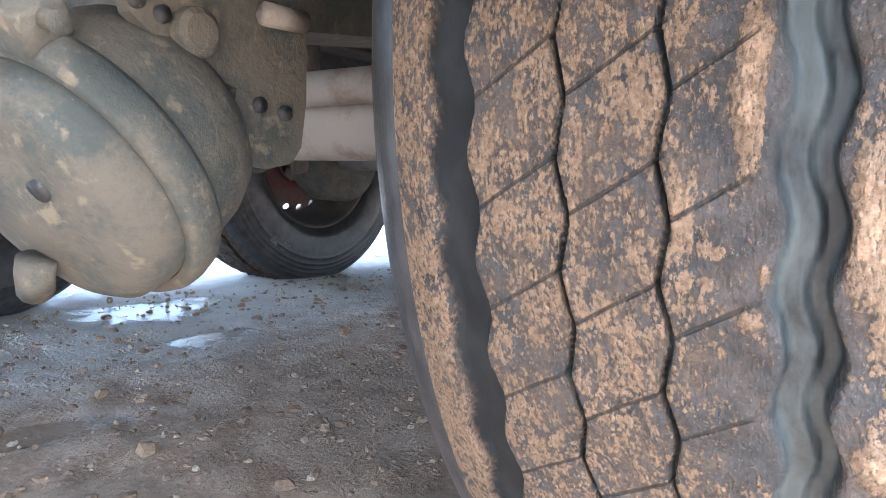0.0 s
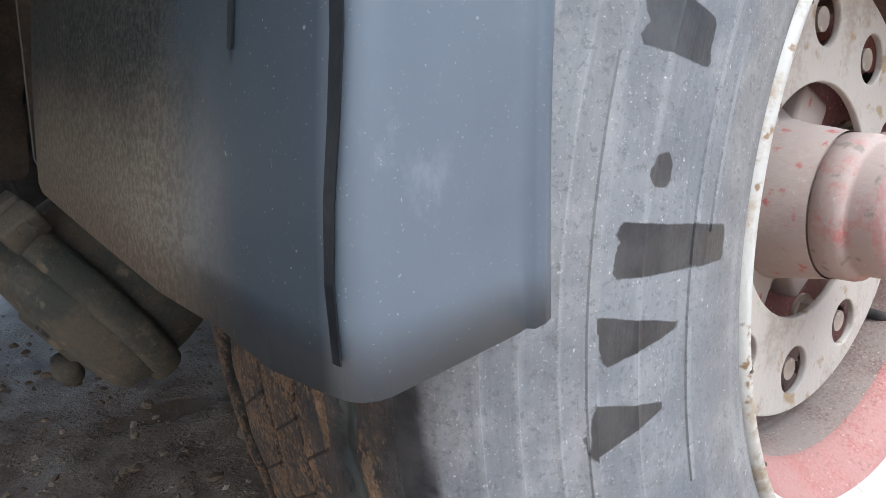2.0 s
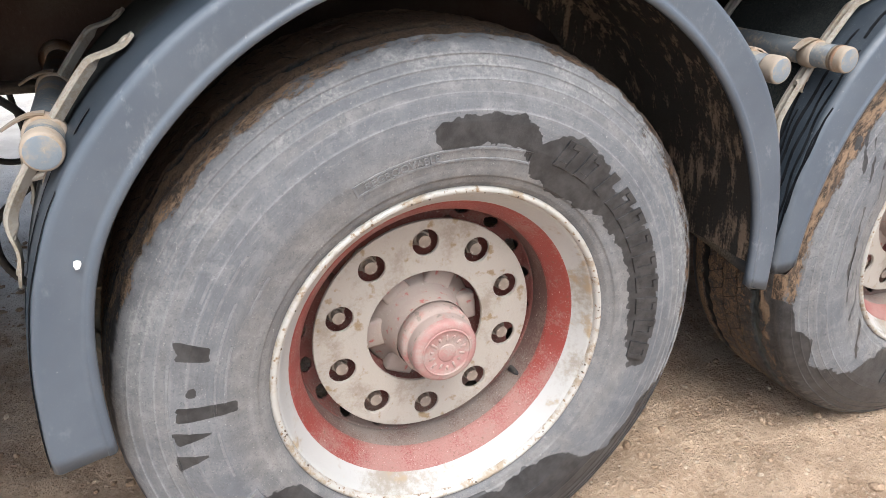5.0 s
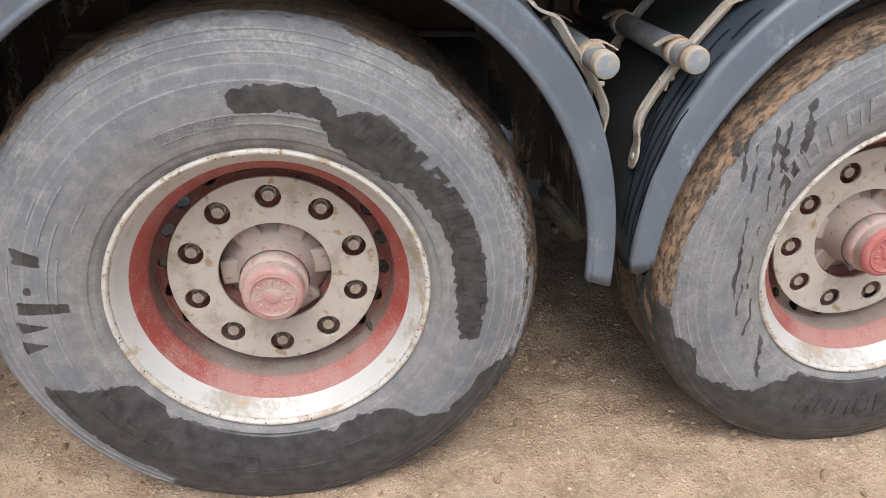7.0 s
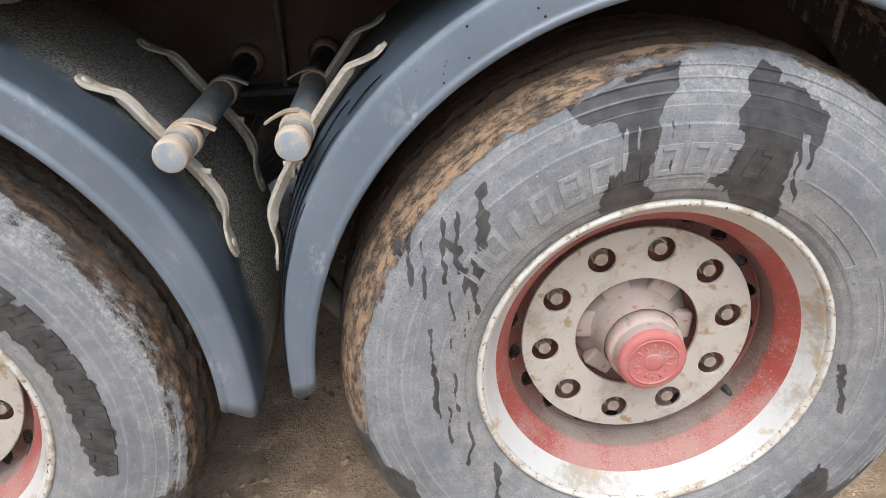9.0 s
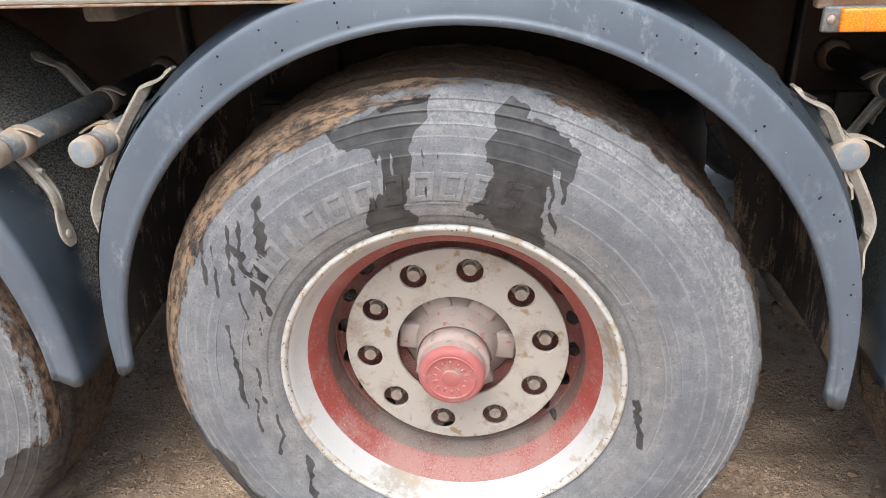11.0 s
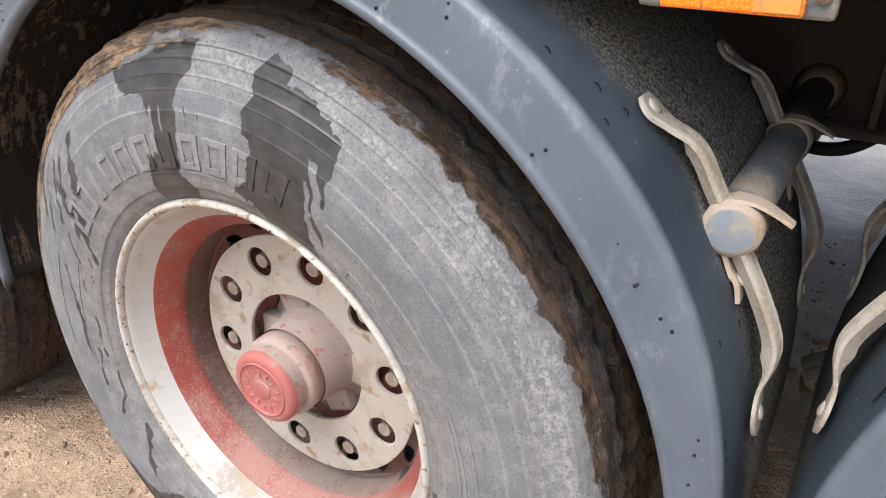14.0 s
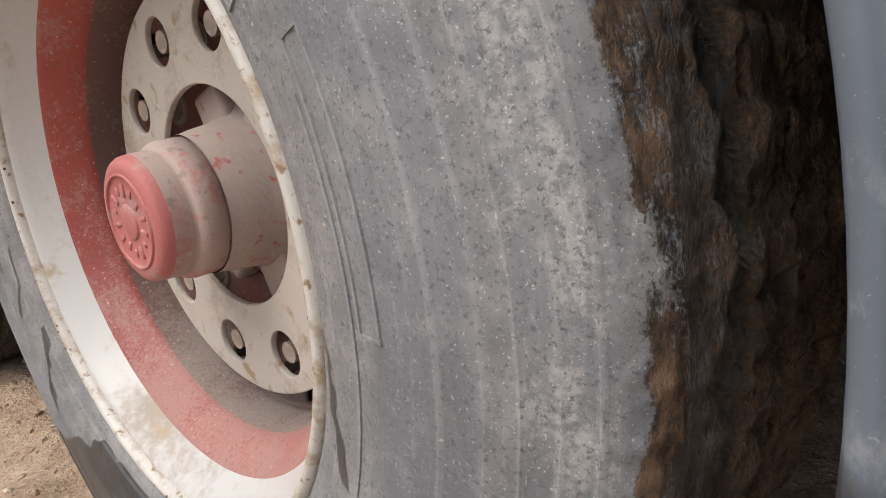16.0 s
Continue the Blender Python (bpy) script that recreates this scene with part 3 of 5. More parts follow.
def side_y(r):
    return float(np.interp(r, [p[0] for p in SIDE], [p[1] for p in SIDE]))


def sag(p):
    """The tyre's foot flattened on the ground, with the sidewalls bulging beside it."""
    x, y, z = p[..., 0], p[..., 1], p[..., 2]
    r = np.hypot(x, z)
    low = np.clip((-z - 0.30) / 0.2, 0, 1) ** 2
    bow = np.sin(np.clip((r - 0.3) / 0.23, 0, 1) * np.pi) * 0.012 * low
    p[..., 1] = y + np.where(y < TYRE_W / 2, -bow, bow)
    p[..., 2] = np.maximum(z, -HUB_Z - 0.004)
    return p


def ragged(p):
    """Torn and caked shoulder edge, uneven but for the clean front face."""
    flat = p.reshape(-1, 3)
    r = np.hypot(flat[:, 0], flat[:, 2])
    ang = np.degrees(np.arctan2(flat[:, 0], flat[:, 2]))
    k = np.clip((r - 0.498) / 0.02, 0, 1) * np.clip((0.085 - flat[:, 1]) / 0.03, 0, 1) * (flat[:, 1] < 0.09)
    k = k * np.maximum(np.clip((ang + 75) / 15, 0, 1), np.clip((-115 - ang) / 15, 0, 1))
    for i in np.nonzero(k > 0.01)[0]:
        v = Vector(flat[i])
        n = noise.noise(v * 30) * 0.0022 + noise.noise(v * 75) * 0.0018 + noise.noise(v * 170) * 0.0016
        s = 1 + k[i] * n / r[i]
        flat[i] = (v.x * s, v.y - k[i] * n * 0.9, v.z * s)
    return flat.reshape(p.shape)


def grid_mesh(name, pts, wrap=True):
    """A mesh from an array of rows x columns of points; wrap joins the columns round."""
    n, k = pts.shape[:2]
    ids = np.arange(n * k).reshape(n, k)
    a, b = ids[:-1], ids[1:]
    if wrap:
        q = np.stack([a, np.roll(a, -1, 1), np.roll(b, -1, 1), b], -1)
    else:
        q = np.stack([a[:, :-1], a[:, 1:], b[:, 1:], b[:, :-1]], -1)
    me = bpy.data.meshes.new(name)
    me.from_pydata(pts.reshape(-1, 3).tolist(), [], q.reshape(-1, 4).tolist())
    return me


def band(v, a, b, soft):
    return np.clip((v - a) / soft + 0.5, 0, 1) * np.clip((b - v) / soft + 0.5, 0, 1)


def uneven(x, z, scale, size):
    """A rough wobble for the edges of stains."""
    flat = np.array([noise.noise(Vector((a * scale, 3.7, c * scale))) + 0.5 * noise.noise(Vector((a * scale * 2.7, 9.1, c * scale * 2.7))) for a, c in zip(np.ravel(x), np.ravel(z))])
    return flat.reshape(np.shape(x)) * size


def blot(x, z, outline, soft=0.008):
    """How far inside a stain's outline each place lies: 1 well inside, 0 outside."""
    inside = np.zeros(np.shape(x), bool)
    near = np.full(np.shape(x), 9.0)
    for (ax, az), (bx, bz) in zip(outline, outline[1:] + outline[:1]):
        dx, dz = bx - ax, bz - az
        t = np.clip(((x - ax) * dx + (z - az) * dz) / (dx * dx + dz * dz), 0, 1)
        near = np.minimum(near, np.hypot(x - ax - t * dx, z - az - t * dz))
        if dz:
            inside ^= ((az > z) != (bz > z)) & (x < ax + (z - az) / dz * dx)
    return np.clip(np.where(inside, near, -near) / soft + 0.5, 0, 1)


PILL = [(-0.035, 0.387), (-0.028, 0.41), (0.006, 0.42), (0.059, 0.416), (0.113, 0.41), (0.134, 0.386), (0.145, 0.362), (0.128, 0.335), (0.109, 0.356), (0.091, 0.364), (0.055, 0.372), (-0.018, 0.367)]
WORDS_WET = [(0.109, 0.363), (0.146, 0.357), (0.184, 0.368), (0.231, 0.358), (0.273, 0.307), (0.28, 0.27), (0.328, 0.225), (0.371, 0.167), (0.4, 0.083), (0.41, -0.005), (0.394, -0.11), (0.36, -0.107), (0.347, 0.022), (0.335, 0.109), (0.298, 0.18), (0.258, 0.226), (0.219, 0.242), (0.156, 0.282), (0.129, 0.316)]
POUR_TOP = [(-0.171, 0.454), (-0.131, 0.467), (-0.081, 0.49), (-0.037, 0.5), (-0.006, 0.508), (-0.011, 0.474), (-0.032, 0.456), (-0.036, 0.431), (-0.071, 0.432), (-0.137, 0.43)]
POUR_STEM = [(-0.098, 0.435), (-0.036, 0.438), (-0.041, 0.38), (-0.052, 0.34), (-0.036, 0.322), (-0.039, 0.291), (-0.082, 0.273), (-0.111, 0.288), (-0.115, 0.335), (-0.082, 0.373), (-0.092, 0.411)]
POUR_REAR = [(0.109, 0.499), (0.122, 0.491), (0.138, 0.482), (0.134, 0.47), (0.166, 0.462), (0.198, 0.44), (0.211, 0.418), (0.207, 0.397), (0.194, 0.371), (0.184, 0.393), (0.165, 0.401), (0.163, 0.359), (0.156, 0.329), (0.157, 0.285), (0.156, 0.247), (0.131, 0.278), (0.096, 0.272), (0.08, 0.315), (0.032, 0.34), (0.068, 0.354), (0.084, 0.397), (0.07, 0.434), (0.088, 0.453), (0.085, 0.478)]


def wet_one(ang, r, x, z):
    """Wet marks of the front wheel: a pill, the raised lettering, tapering dashes and the damp foot."""
    wob, fray = uneven(x, z, 28, 0.02), uneven(x, z, 70, 0.006)
    bx, bz = x + wob * 0.3 + fray, z + fray - wob * 0.2
    w = blot(bx, bz, PILL)
    w = np.maximum(w, blot(bx, bz, WORDS_WET, 0.014))
    for a, lo, hi, half, taper in ((-72.3, 0.399, 0.446, 2.0, 0.2), (-86, 0.355, 0.441, 1.7, 0.1), (-91.5, 0.394, 0.448, 1.7, 0.9), (-97, 0.406, 0.454, 1.9, 0.9), (-81, 0.412, 0.424, 1.1, 0.0)):
        h = half * (1 - taper * np.clip((hi - r) / (hi - lo), 0, 1))
        w = np.maximum(w, band(ang, a - h, a + h, 1.0) * band(r + fray, lo, hi, 0.006))
    edge = np.interp(x, [-0.5, -0.427, -0.375, -0.281, -0.235, -0.225, -0.195, -0.123, 0.094, 0.143, 0.214, 0.272, 0.333, 0.381, 0.398, 0.441], [-0.13, -0.153, -0.16, -0.162, -0.2, -0.245, -0.261, -0.294, -0.318, -0.288, -0.268, -0.292, -0.296, -0.242, -0.206, -0.181])
    foot = np.clip((edge + wob * 0.4 + fray - z) / 0.02 + 0.5, 0, 1) * (r > 0.318)
    return np.maximum(w, foot * (1 - band(ang, -150, -80, 14) * np.clip((r - 0.462 + fray) / 0.014, 0, 1)))


def wet_two(ang, r, x, z):
    """Wet marks of the middle wheel: two pours from above, thin runs and a damp foot."""
    wob, fray = uneven(x, z, 30, 0.02), uneven(x, z, 75, 0.006)
    drip = uneven(x, z * 0.1, 55, 0.02)
    drift, pulse = uneven(x * 0.1, z, 20, 0.009), uneven(x * 0.6, z, 45, 0.03)
    bx, bz = x + fray + wob * 0.1, z + fray + np.clip(drip, 0, 1) * np.clip((0.42 - z) / 0.05, 0, 1)
    w = np.maximum(blot(bx, bz, POUR_TOP), np.maximum(blot(bx, bz, POUR_STEM), blot(bx, bz, POUR_REAR)))
    dry = band(x + drift, -0.089, -0.083, 0.004) * band(z, 0.36, 0.425, 0.02) + band(x + drift, -0.07, -0.066, 0.004) * band(z, 0.39, 0.43, 0.02)
    w = w * (1 - np.clip(dry, 0, 1))
    for cx, lo, hi, half in ((-0.395, 0.2, 0.295, 0.006), (-0.375, 0.17, 0.27, 0.004), (-0.345, 0.2, 0.3, 0.007), (-0.325, 0.22, 0.33, 0.006), (-0.287, 0.25, 0.36, 0.014), (-0.30, 0.13, 0.25, 0.008),
                             (-0.315, 0.1, 0.24, 0.004), (-0.37, -0.05, 0.12, 0.006), (-0.338, -0.06, 0.19, 0.004), (-0.352, -0.12, -0.03, 0.004), (-0.318, -0.16, -0.06, 0.005), (0.188, 0.34, 0.4, 0.005),
                             (-0.02, 0.405, 0.43, 0.003), (0.001, 0.405, 0.43, 0.003), (0.17, 0.3, 0.4, 0.005), (0.172, 0.285, 0.36, 0.003), (0.325, -0.12, -0.03, 0.012), (-0.41, 0.24, 0.27, 0.012), (-0.33, 0.255, 0.275, 0.022), (-0.30, 0.2, 0.22, 0.02), (-0.27, -0.27, -0.16, 0.009), (-0.02, 0.36, 0.38, 0.003)):
        h = half * (0.6 + 24 * pulse)
        w = np.maximum(w, 0.82 * band(x + drift, cx - h, cx + h, 0.005) * band(z + drip, lo, hi, 0.015))
    edge = np.interp(x, [-0.52, -0.487, -0.467, -0.422, -0.403, -0.3, -0.209, -0.151, -0.071, 0.05, 0.2, 0.25, 0.308, 0.325, 0.345, 0.4, 0.5], [-0.08, -0.095, -0.165, -0.182, -0.27, -0.31, -0.295, -0.28, -0.304, -0.32, -0.33, -0.31, -0.225, -0.235, -0.31, -0.28, -0.2])
    return np.maximum(w, np.clip((edge + wob * 0.6 + fray - z) / 0.02 + 0.5, 0, 1) * (r > 0.318))


def polar(pts):
    x, z = pts[..., 0], pts[..., 2]
    return np.degrees(np.arctan2(x, z)), np.hypot(x, z), x, z


def sidewall_mesh(name, wet, thick):
    rs = np.unique(np.concatenate([np.linspace(0.297, 0.5245, 70), [p[0] for p in SIDE]]))
    n = 800
    th = np.linspace(0, 2 * np.pi, n, endpoint=False)
    ys = np.interp(rs, [p[0] for p in SIDE], [p[1] for p in SIDE])
    pts = np.stack([rs[:, None] * np.sin(th), np.repeat(ys[:, None], n, 1), rs[:, None] * np.cos(th)], -1)
    ang, r, x, z = polar(pts)
    w = wet(ang, r, x, z)
    nose = band(ang, -140, -64, 16)
    lobes = uneven(x, z, 22, 0.009) + uneven(x, z, 60, 0.005)
    worn = band(r, 0.468, 0.522, 0.03) * np.clip((ang + 110) / 60, 0.35, 1) * (1 + 0.5 * band(ang, 15, 120, 20))
    start = 0.513 + lobes * 0.6
    mud = np.clip((r - start) / 0.007 + 0.3, 0, 1.2) * (0.3 + 0.3 * np.clip((ang - 15) / 25, 0, 1))
    mud = mud + np.clip((r - 0.47 - lobes) / 0.03, 0, 1) * (1.05 * band(ang, -100, -8, 30) * thick + 0.75 * band(ang, 40, 130, 40) * (1 - thick))
    mud = mud * (1 - 0.9 * nose * (1 - 0.85 * thick)) * (1 - 0.15 * band(ang, 70, 130, 20))
    mud = mud + 0.2 * np.clip((r - 0.5185 + lobes * 0.4) / 0.002, 0, 1) * np.clip(nose * 2, 0, 1)
    tone = 0.7 * band(r, 0.30, 0.372, 0.03) + 0.3 * band(r, 0.4515, 0.466, 0.006)
    me = grid_mesh(name, sag(ragged(pts)))
    set_attr(me, "tone", tone)
    set_attr(me, "gritty", np.full(tone.shape, 1.0 if thick > 0.5 else 0.0))
    set_attr(me, "ridge", np.max([band(r, q - 0.0016, q + 0.0016, 0.0016) for q in RIDGES + (0.335,)], 0) * 0.24)
    set_attr(me, "wet", w)
    set_attr(me, "worn", worn)
    set_attr(me, "mud", mud)
    set_attr(me, "damp", np.clip((ang - 5) / 25, 0, 1))
    set_attr(me, "bare", np.clip((r - 0.519 + lobes * 0.4) / 0.0015 + 0.5, 0, 1) * np.clip(nose * 2, 0, 1))
    return finish(me, M["sidewall"])


def inner_side_mesh(name):
    prof = [(r, TYRE_W - y) for r, y in SIDE][::-1]
    n = 160
    th = np.linspace(0, 2 * np.pi, n, endpoint=False)
    rs, ys = np.array([p[0] for p in prof]), np.array([p[1] for p in prof])
    pts = np.stack([rs[:, None] * np.sin(th), np.repeat(ys[:, None], n, 1), rs[:, None] * np.cos(th)], -1)
    me = grid_mesh(name, sag(pts))
    for a, v in (("wet", 0.6), ("worn", 0.0), ("mud", 0.0)):
        set_attr(me, a, np.full(len(me.vertices), v))
    return finish(me, M["sidewall"])


def tread_mesh(name):
    """Five worn ribs between two wide and two thin zigzag grooves."""
    ys = set(np.round(np.linspace(0.055, TYRE_W - 0.055, 60), 4))
    for c, reach, step in ((0.0955, 0.022, 0.0016), (0.149, 0.0075, 0.0008), (0.194, 0.0075, 0.0008), (0.2515, 0.022, 0.0016)):
        ys |= set(np.round(np.arange(c - reach, c + reach, step), 4))
    ys = np.array(sorted(ys))
    n = PITCHES * 14
    th = np.linspace(0, 2 * np.pi, n, endpoint=False)
    u = th * PITCHES / (2 * np.pi) + ZIG_PHASE
    zig = 4 * np.abs((u % 1.0) - 0.5) - 1
    zig = np.sin(zig * 1.35) / np.sin(1.35)
    Y, Z = np.meshgrid(ys, zig, indexing="ij")
    t = np.abs((Y - TYRE_W / 2) / (TYRE_W / 2 - 0.055))
    r = TYRE_R + 0.001 - 0.0065 * np.clip((t - 0.62) / 0.38, 0, 1) ** 2

    def cut(center, amp, half, depth, wall):
        d = np.abs(Y - center - amp * Z)
        return depth * np.clip((half + wall - d) / wall, 0, 1)
    wide = np.maximum(cut(0.0955, 0.003, 0.0082, 0.0075, 0.003), cut(0.2515, 0.003, 0.0088, 0.008, 0.004))
    step = cut(0.0895, 0.003, 0.004, 0.0045, 0.002)
    thin = np.maximum(cut(0.149, 0.0024, 0.001, 0.006, 0.0007), cut(0.194, 0.0024, 0.001, 0.006, 0.0007))
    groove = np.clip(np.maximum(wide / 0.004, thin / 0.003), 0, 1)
    r = r - wide - step - thin
    pts = np.stack([r * np.sin(th), Y, r * np.cos(th)], -1)
    X, H = pts[..., 0], pts[..., 2]
    ang = np.degrees(np.arctan2(X, H))
    # dried mud: sparse on the shoulder ribs, crumbly on the inner ribs, with a few thick smears on the front face
    mud = 0.2 + 0.36 * band(Y, 0.14, 0.31, 0.04) + 0.12 * band(Y, 0.268, 0.31, 0.02) + 0.08 * band(Y, 0.108, 0.146, 0.015)
    front = X < 0
    for cy, cz, ry, rz, v in ((0.076, -0.108, 0.007, 0.02, 0.75), (0.0655, -0.13, 0.0085, 0.026, 0.75), (0.117, -0.058, 0.005, 0.024, 0.8), (0.1155, -0.038, 0.005, 0.02, 0.7), (0.141, -0.097, 0.005, 0.014, 0.8),
                              (0.0704, -0.192, 0.008, 0.012, 0.6), (0.129, -0.112, 0.007, 0.005, 0.5), (0.116, -0.139, 0.006, 0.006, 0.5), (0.078, -0.083, 0.006, 0.011, 0.5), (0.11, -0.12, 0.003, 0.005, 0.5)):
        mud = np.maximum(mud, np.where(front, v + 0.35 - ((Y - cy) / ry) ** 2 * 0.5 - ((H - cz) / rz) ** 2 * 0.5, 0))
    mud = mud + 0.16 * band(Y, 0.05, 0.084, 0.012) * front
    # thicker muck away from the front face, where the wheel last ran
    mud = mud + 0.5 * np.clip((ang + 75) / 30, 0, 1) + 0.1 * np.clip((-ang - 130) / 20, 0, 1)
    mud = mud - 0.25 * np.clip(1 - (Y - 0.055) / 0.012, 0, 1) * front
    mud = mud - 0.2 * band(Y, 0.05, 0.086, 0.01) * np.clip((ang - 5) / 30, 0, 1)
    lump = np.array([noise.noise(Vector((a * 38, b * 38, c * 38))) for a, b, c in pts[::2, ::2].reshape(-1, 3)]).reshape(pts[::2, ::2].shape[:2])
    lump = np.repeat(np.repeat(lump, 2, 0), 2, 1)[: pts.shape[0], : pts.shape[1]]
    damp = np.maximum(0.55 * np.clip((ang + 70) / 20, 0, 1), np.clip((ang - 5) / 30, 0, 1))
    swell = np.clip(mud - 0.35 + 0.7 * lump, 0, 1) * (0.0025 + 0.005 * damp) * (1 - groove) * band(Y, 0.066, TYRE_W - 0.066, 0.016)
    flat, dm = pts.reshape(-1, 3), damp.ravel()
    clod = np.zeros(len(flat))
    for i in np.nonzero(dm > 0.02)[0]:
        v = Vector((math.atan2(flat[i][0], flat[i][2]) * 0.26, flat[i][1], 0.0))
        clod[i] = dm[i] * (abs(noise.noise(v * 45)) * 0.008 + abs(noise.noise(v * 110)) * 0.007 - 0.005)
    swell = swell + clod.reshape(damp.shape) * band(Y, 0.062, TYRE_W - 0.062, 0.012)
    pts[..., 0] *= 1 + swell / TYRE_R
    pts[..., 2] *= 1 + swell / TYRE_R
    me = grid_mesh(name, sag(ragged(pts)))
    set_attr(me, "mud", mud)
    set_attr(me, "damp", damp)
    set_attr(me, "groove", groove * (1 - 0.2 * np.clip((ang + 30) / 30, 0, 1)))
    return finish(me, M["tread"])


def on_side(ang, r, lift):
    a = math.radians(ang)
    return Vector((r * math.sin(a), side_y(r) - lift, r * math.cos(a)))


def arc_band(a0, a1, r0, r1, lift, bm=None, slant=0.0):
    """A raised plate on the sidewall between two angles and two radii."""
    bm = bm or bmesh.new()
    n = max(2, int(abs(a1 - a0) / 1.5) + 1)
    top, low = [], []
    for k in range(n + 1):
        a = a0 + (a1 - a0) * k / n
        top.append((on_side(a + slant, r1, lift), on_side(a + slant, r1 + 0.0006, -0.001)))
        low.append((on_side(a, r0, lift), on_side(a, r0 - 0.0006, -0.001)))
    for k in range(n):
        rows = [low[k][1], low[k][0], top[k][0], top[k][1]], [low[k + 1][1], low[k + 1][0], top[k + 1][0], top[k + 1][1]]
        va, vb = [[bm.verts.new(p) for p in row] for row in rows]
        for j in range(3):
            bm.faces.new((va[j], va[j + 1], vb[j + 1], vb[j]))
        if k == 0:
            bm.faces.new(va[::-1])
        if k == n - 1:
            bm.faces.new(vb)
    return bm


def mark(name, bm, parent, wet, label=""):
    bmesh.ops.remove_doubles(bm, verts=bm.verts[:], dist=0.0002)
    me = bpy.data.meshes.new(name)
    bm.to_mesh(me)
    bm.free()
    p = np.empty(len(me.vertices) * 3)
    me.vertices.foreach_get("co", p)
    p = sag(p.reshape(-1, 3))
    me.vertices.foreach_set("co", p.ravel())
    set_attr(me, "wet", np.full(len(p), 0.8) if label.startswith("wet") else wet(*polar(p)) * 0.9)
    set_attr(me, "worn", np.full(len(p), 0.35))
    set_attr(me, "ridge", np.full(len(p), 0.2))
    set_attr(me, "mud", np.zeros(len(p)))
    finish(me, M["sidewall"], False)
    return part(name, me, None, parent, label)


def glyph_frame(a0, a1, r0, r1, slant, kind, lift=0.0028, t=0.0045):
    """A plain raised outline in place of one letter of a maker's name."""
    da = math.degrees(t / r0)
    bm = arc_band(a0, a0 + da, r0, r1, lift, slant=slant)
    arc_band(a1 - da, a1, r0, r1, lift, bm, slant)
    if kind != 2:
        arc_band(a0 + da, a1 - da, r0, r0 + t, lift, bm)
    if kind != 1:
        arc_band(a0 + da + slant, a1 - da + slant, r1 - t, r1, lift, bm)
    if kind == 3:
        arc_band(a0 + da + slant / 2, a1 - da + slant / 2, (r0 + r1) / 2 - t / 2, (r0 + r1) / 2 + t / 2, lift, bm)
    return bm


def slot_outline(a0, a1, r0, r1, t=0.003):
    bm = arc_band(a0, a1, r0, r0 + t, 0.0014)
    arc_band(a0, a1, r1 - t, r1, 0.0014, bm)
    da = math.degrees(t / r0)
    arc_band(a0 - da, a0, r0, r1, 0.0014, bm)
    arc_band(a1, a1 + da, r0, r1, 0.0014, bm)
    return bm


def arc_text(body, size, ang, r, lift=0.0015):
    """Embossed words bent along the sidewall, starting at an angle."""
    cu = bpy.data.curves.new("words", "FONT")
    cu.body, cu.size, cu.extrude = body, size, 0.0012
    ob = bpy.data.objects.new("words", cu)
    scene.collection.objects.link(ob)
    me = bpy.data.meshes.new_from_object(ob.evaluated_get(bpy.context.evaluated_depsgraph_get()))
    bpy.data.objects.remove(ob)
    bpy.data.curves.remove(cu)
    bm = bmesh.new()
    bm.from_mesh(me)
    bpy.data.meshes.remove(me)
    for v in bm.verts:
        x, y, z = v.co
        v.co = on_side(ang + math.degrees(x / r), r + y, lift * 0.5 + z)
    return bm


def flat_plate(outer, holes, thick, bevel, name):
    """A plate in the x-z plane from circles (x, z, r), filled between the outer and the holes."""
    cu = bpy.data.curves.new(name, "CURVE")
    cu.dimensions, cu.fill_mode, cu.extrude, cu.bevel_depth, cu.bevel_resolution = "2D", "BOTH", thick / 2, bevel, 2
    for (cx, cz, r), n in [(outer, 120)] + [(h, 72 if h[2] > 0.05 else 28) for h in holes]:
        s = cu.splines.new("POLY")
        s.points.add(n - 1)
        for k, p in enumerate(s.points):
            p.co = (cx + r * math.cos(2 * math.pi * k / n), cz + r * math.sin(2 * math.pi * k / n), 0, 1)
        s.use_cyclic_u = True
    ob = bpy.data.objects.new(name, cu)
    scene.collection.objects.link(ob)
    me = bpy.data.meshes.new_from_object(ob.evaluated_get(bpy.context.evaluated_depsgraph_get()))
    bpy.data.objects.remove(ob)
    bpy.data.curves.remove(cu)
    me.transform(Matrix(((1, 0, 0, 0), (0, 0, 1, 0), (0, 1, 0, 0), (0, 0, 0, 1))))
    me.flip_normals()
    return me


def disc_mesh(name):
    """The pressed wheel disc with its ring of twenty small vent holes cut through."""
    prof = [(0.2352, 0.148), (0.2345, 0.153), (0.232, 0.158), (0.2275, 0.1625), (0.222, 0.166), (0.214, 0.1695), (0.2, 0.172), (0.11, 0.172)]
    rs = np.array([p[0] for p in prof])
    fine_r = np.concatenate([np.linspace(0.2352, 0.203, 22), [0.195, 0.15, 0.108]])
    ys = np.interp(-fine_r, -rs, [p[1] for p in prof])
    bm = revolve(list(zip(fine_r, ys)), 400)
    bm.faces.ensure_lookup_table()
    gone = []
    for f in bm.faces:
        c = f.calc_center_median()
        r, a = math.hypot(c.x, c.z), math.degrees(math.atan2(c.x, c.z))
        d = ((a - 6 + 9) % 18) - 9
        if (math.radians(d) * 0.221 / 0.0155) ** 2 + ((r - 0.2205) / 0.0115) ** 2 < 1:
            gone.append(f)
    bmesh.ops.delete(bm, geom=gone, context="FACES")
    bmesh.ops.solidify(bm, geom=bm.faces[:], thickness=-0.006)
    return bm


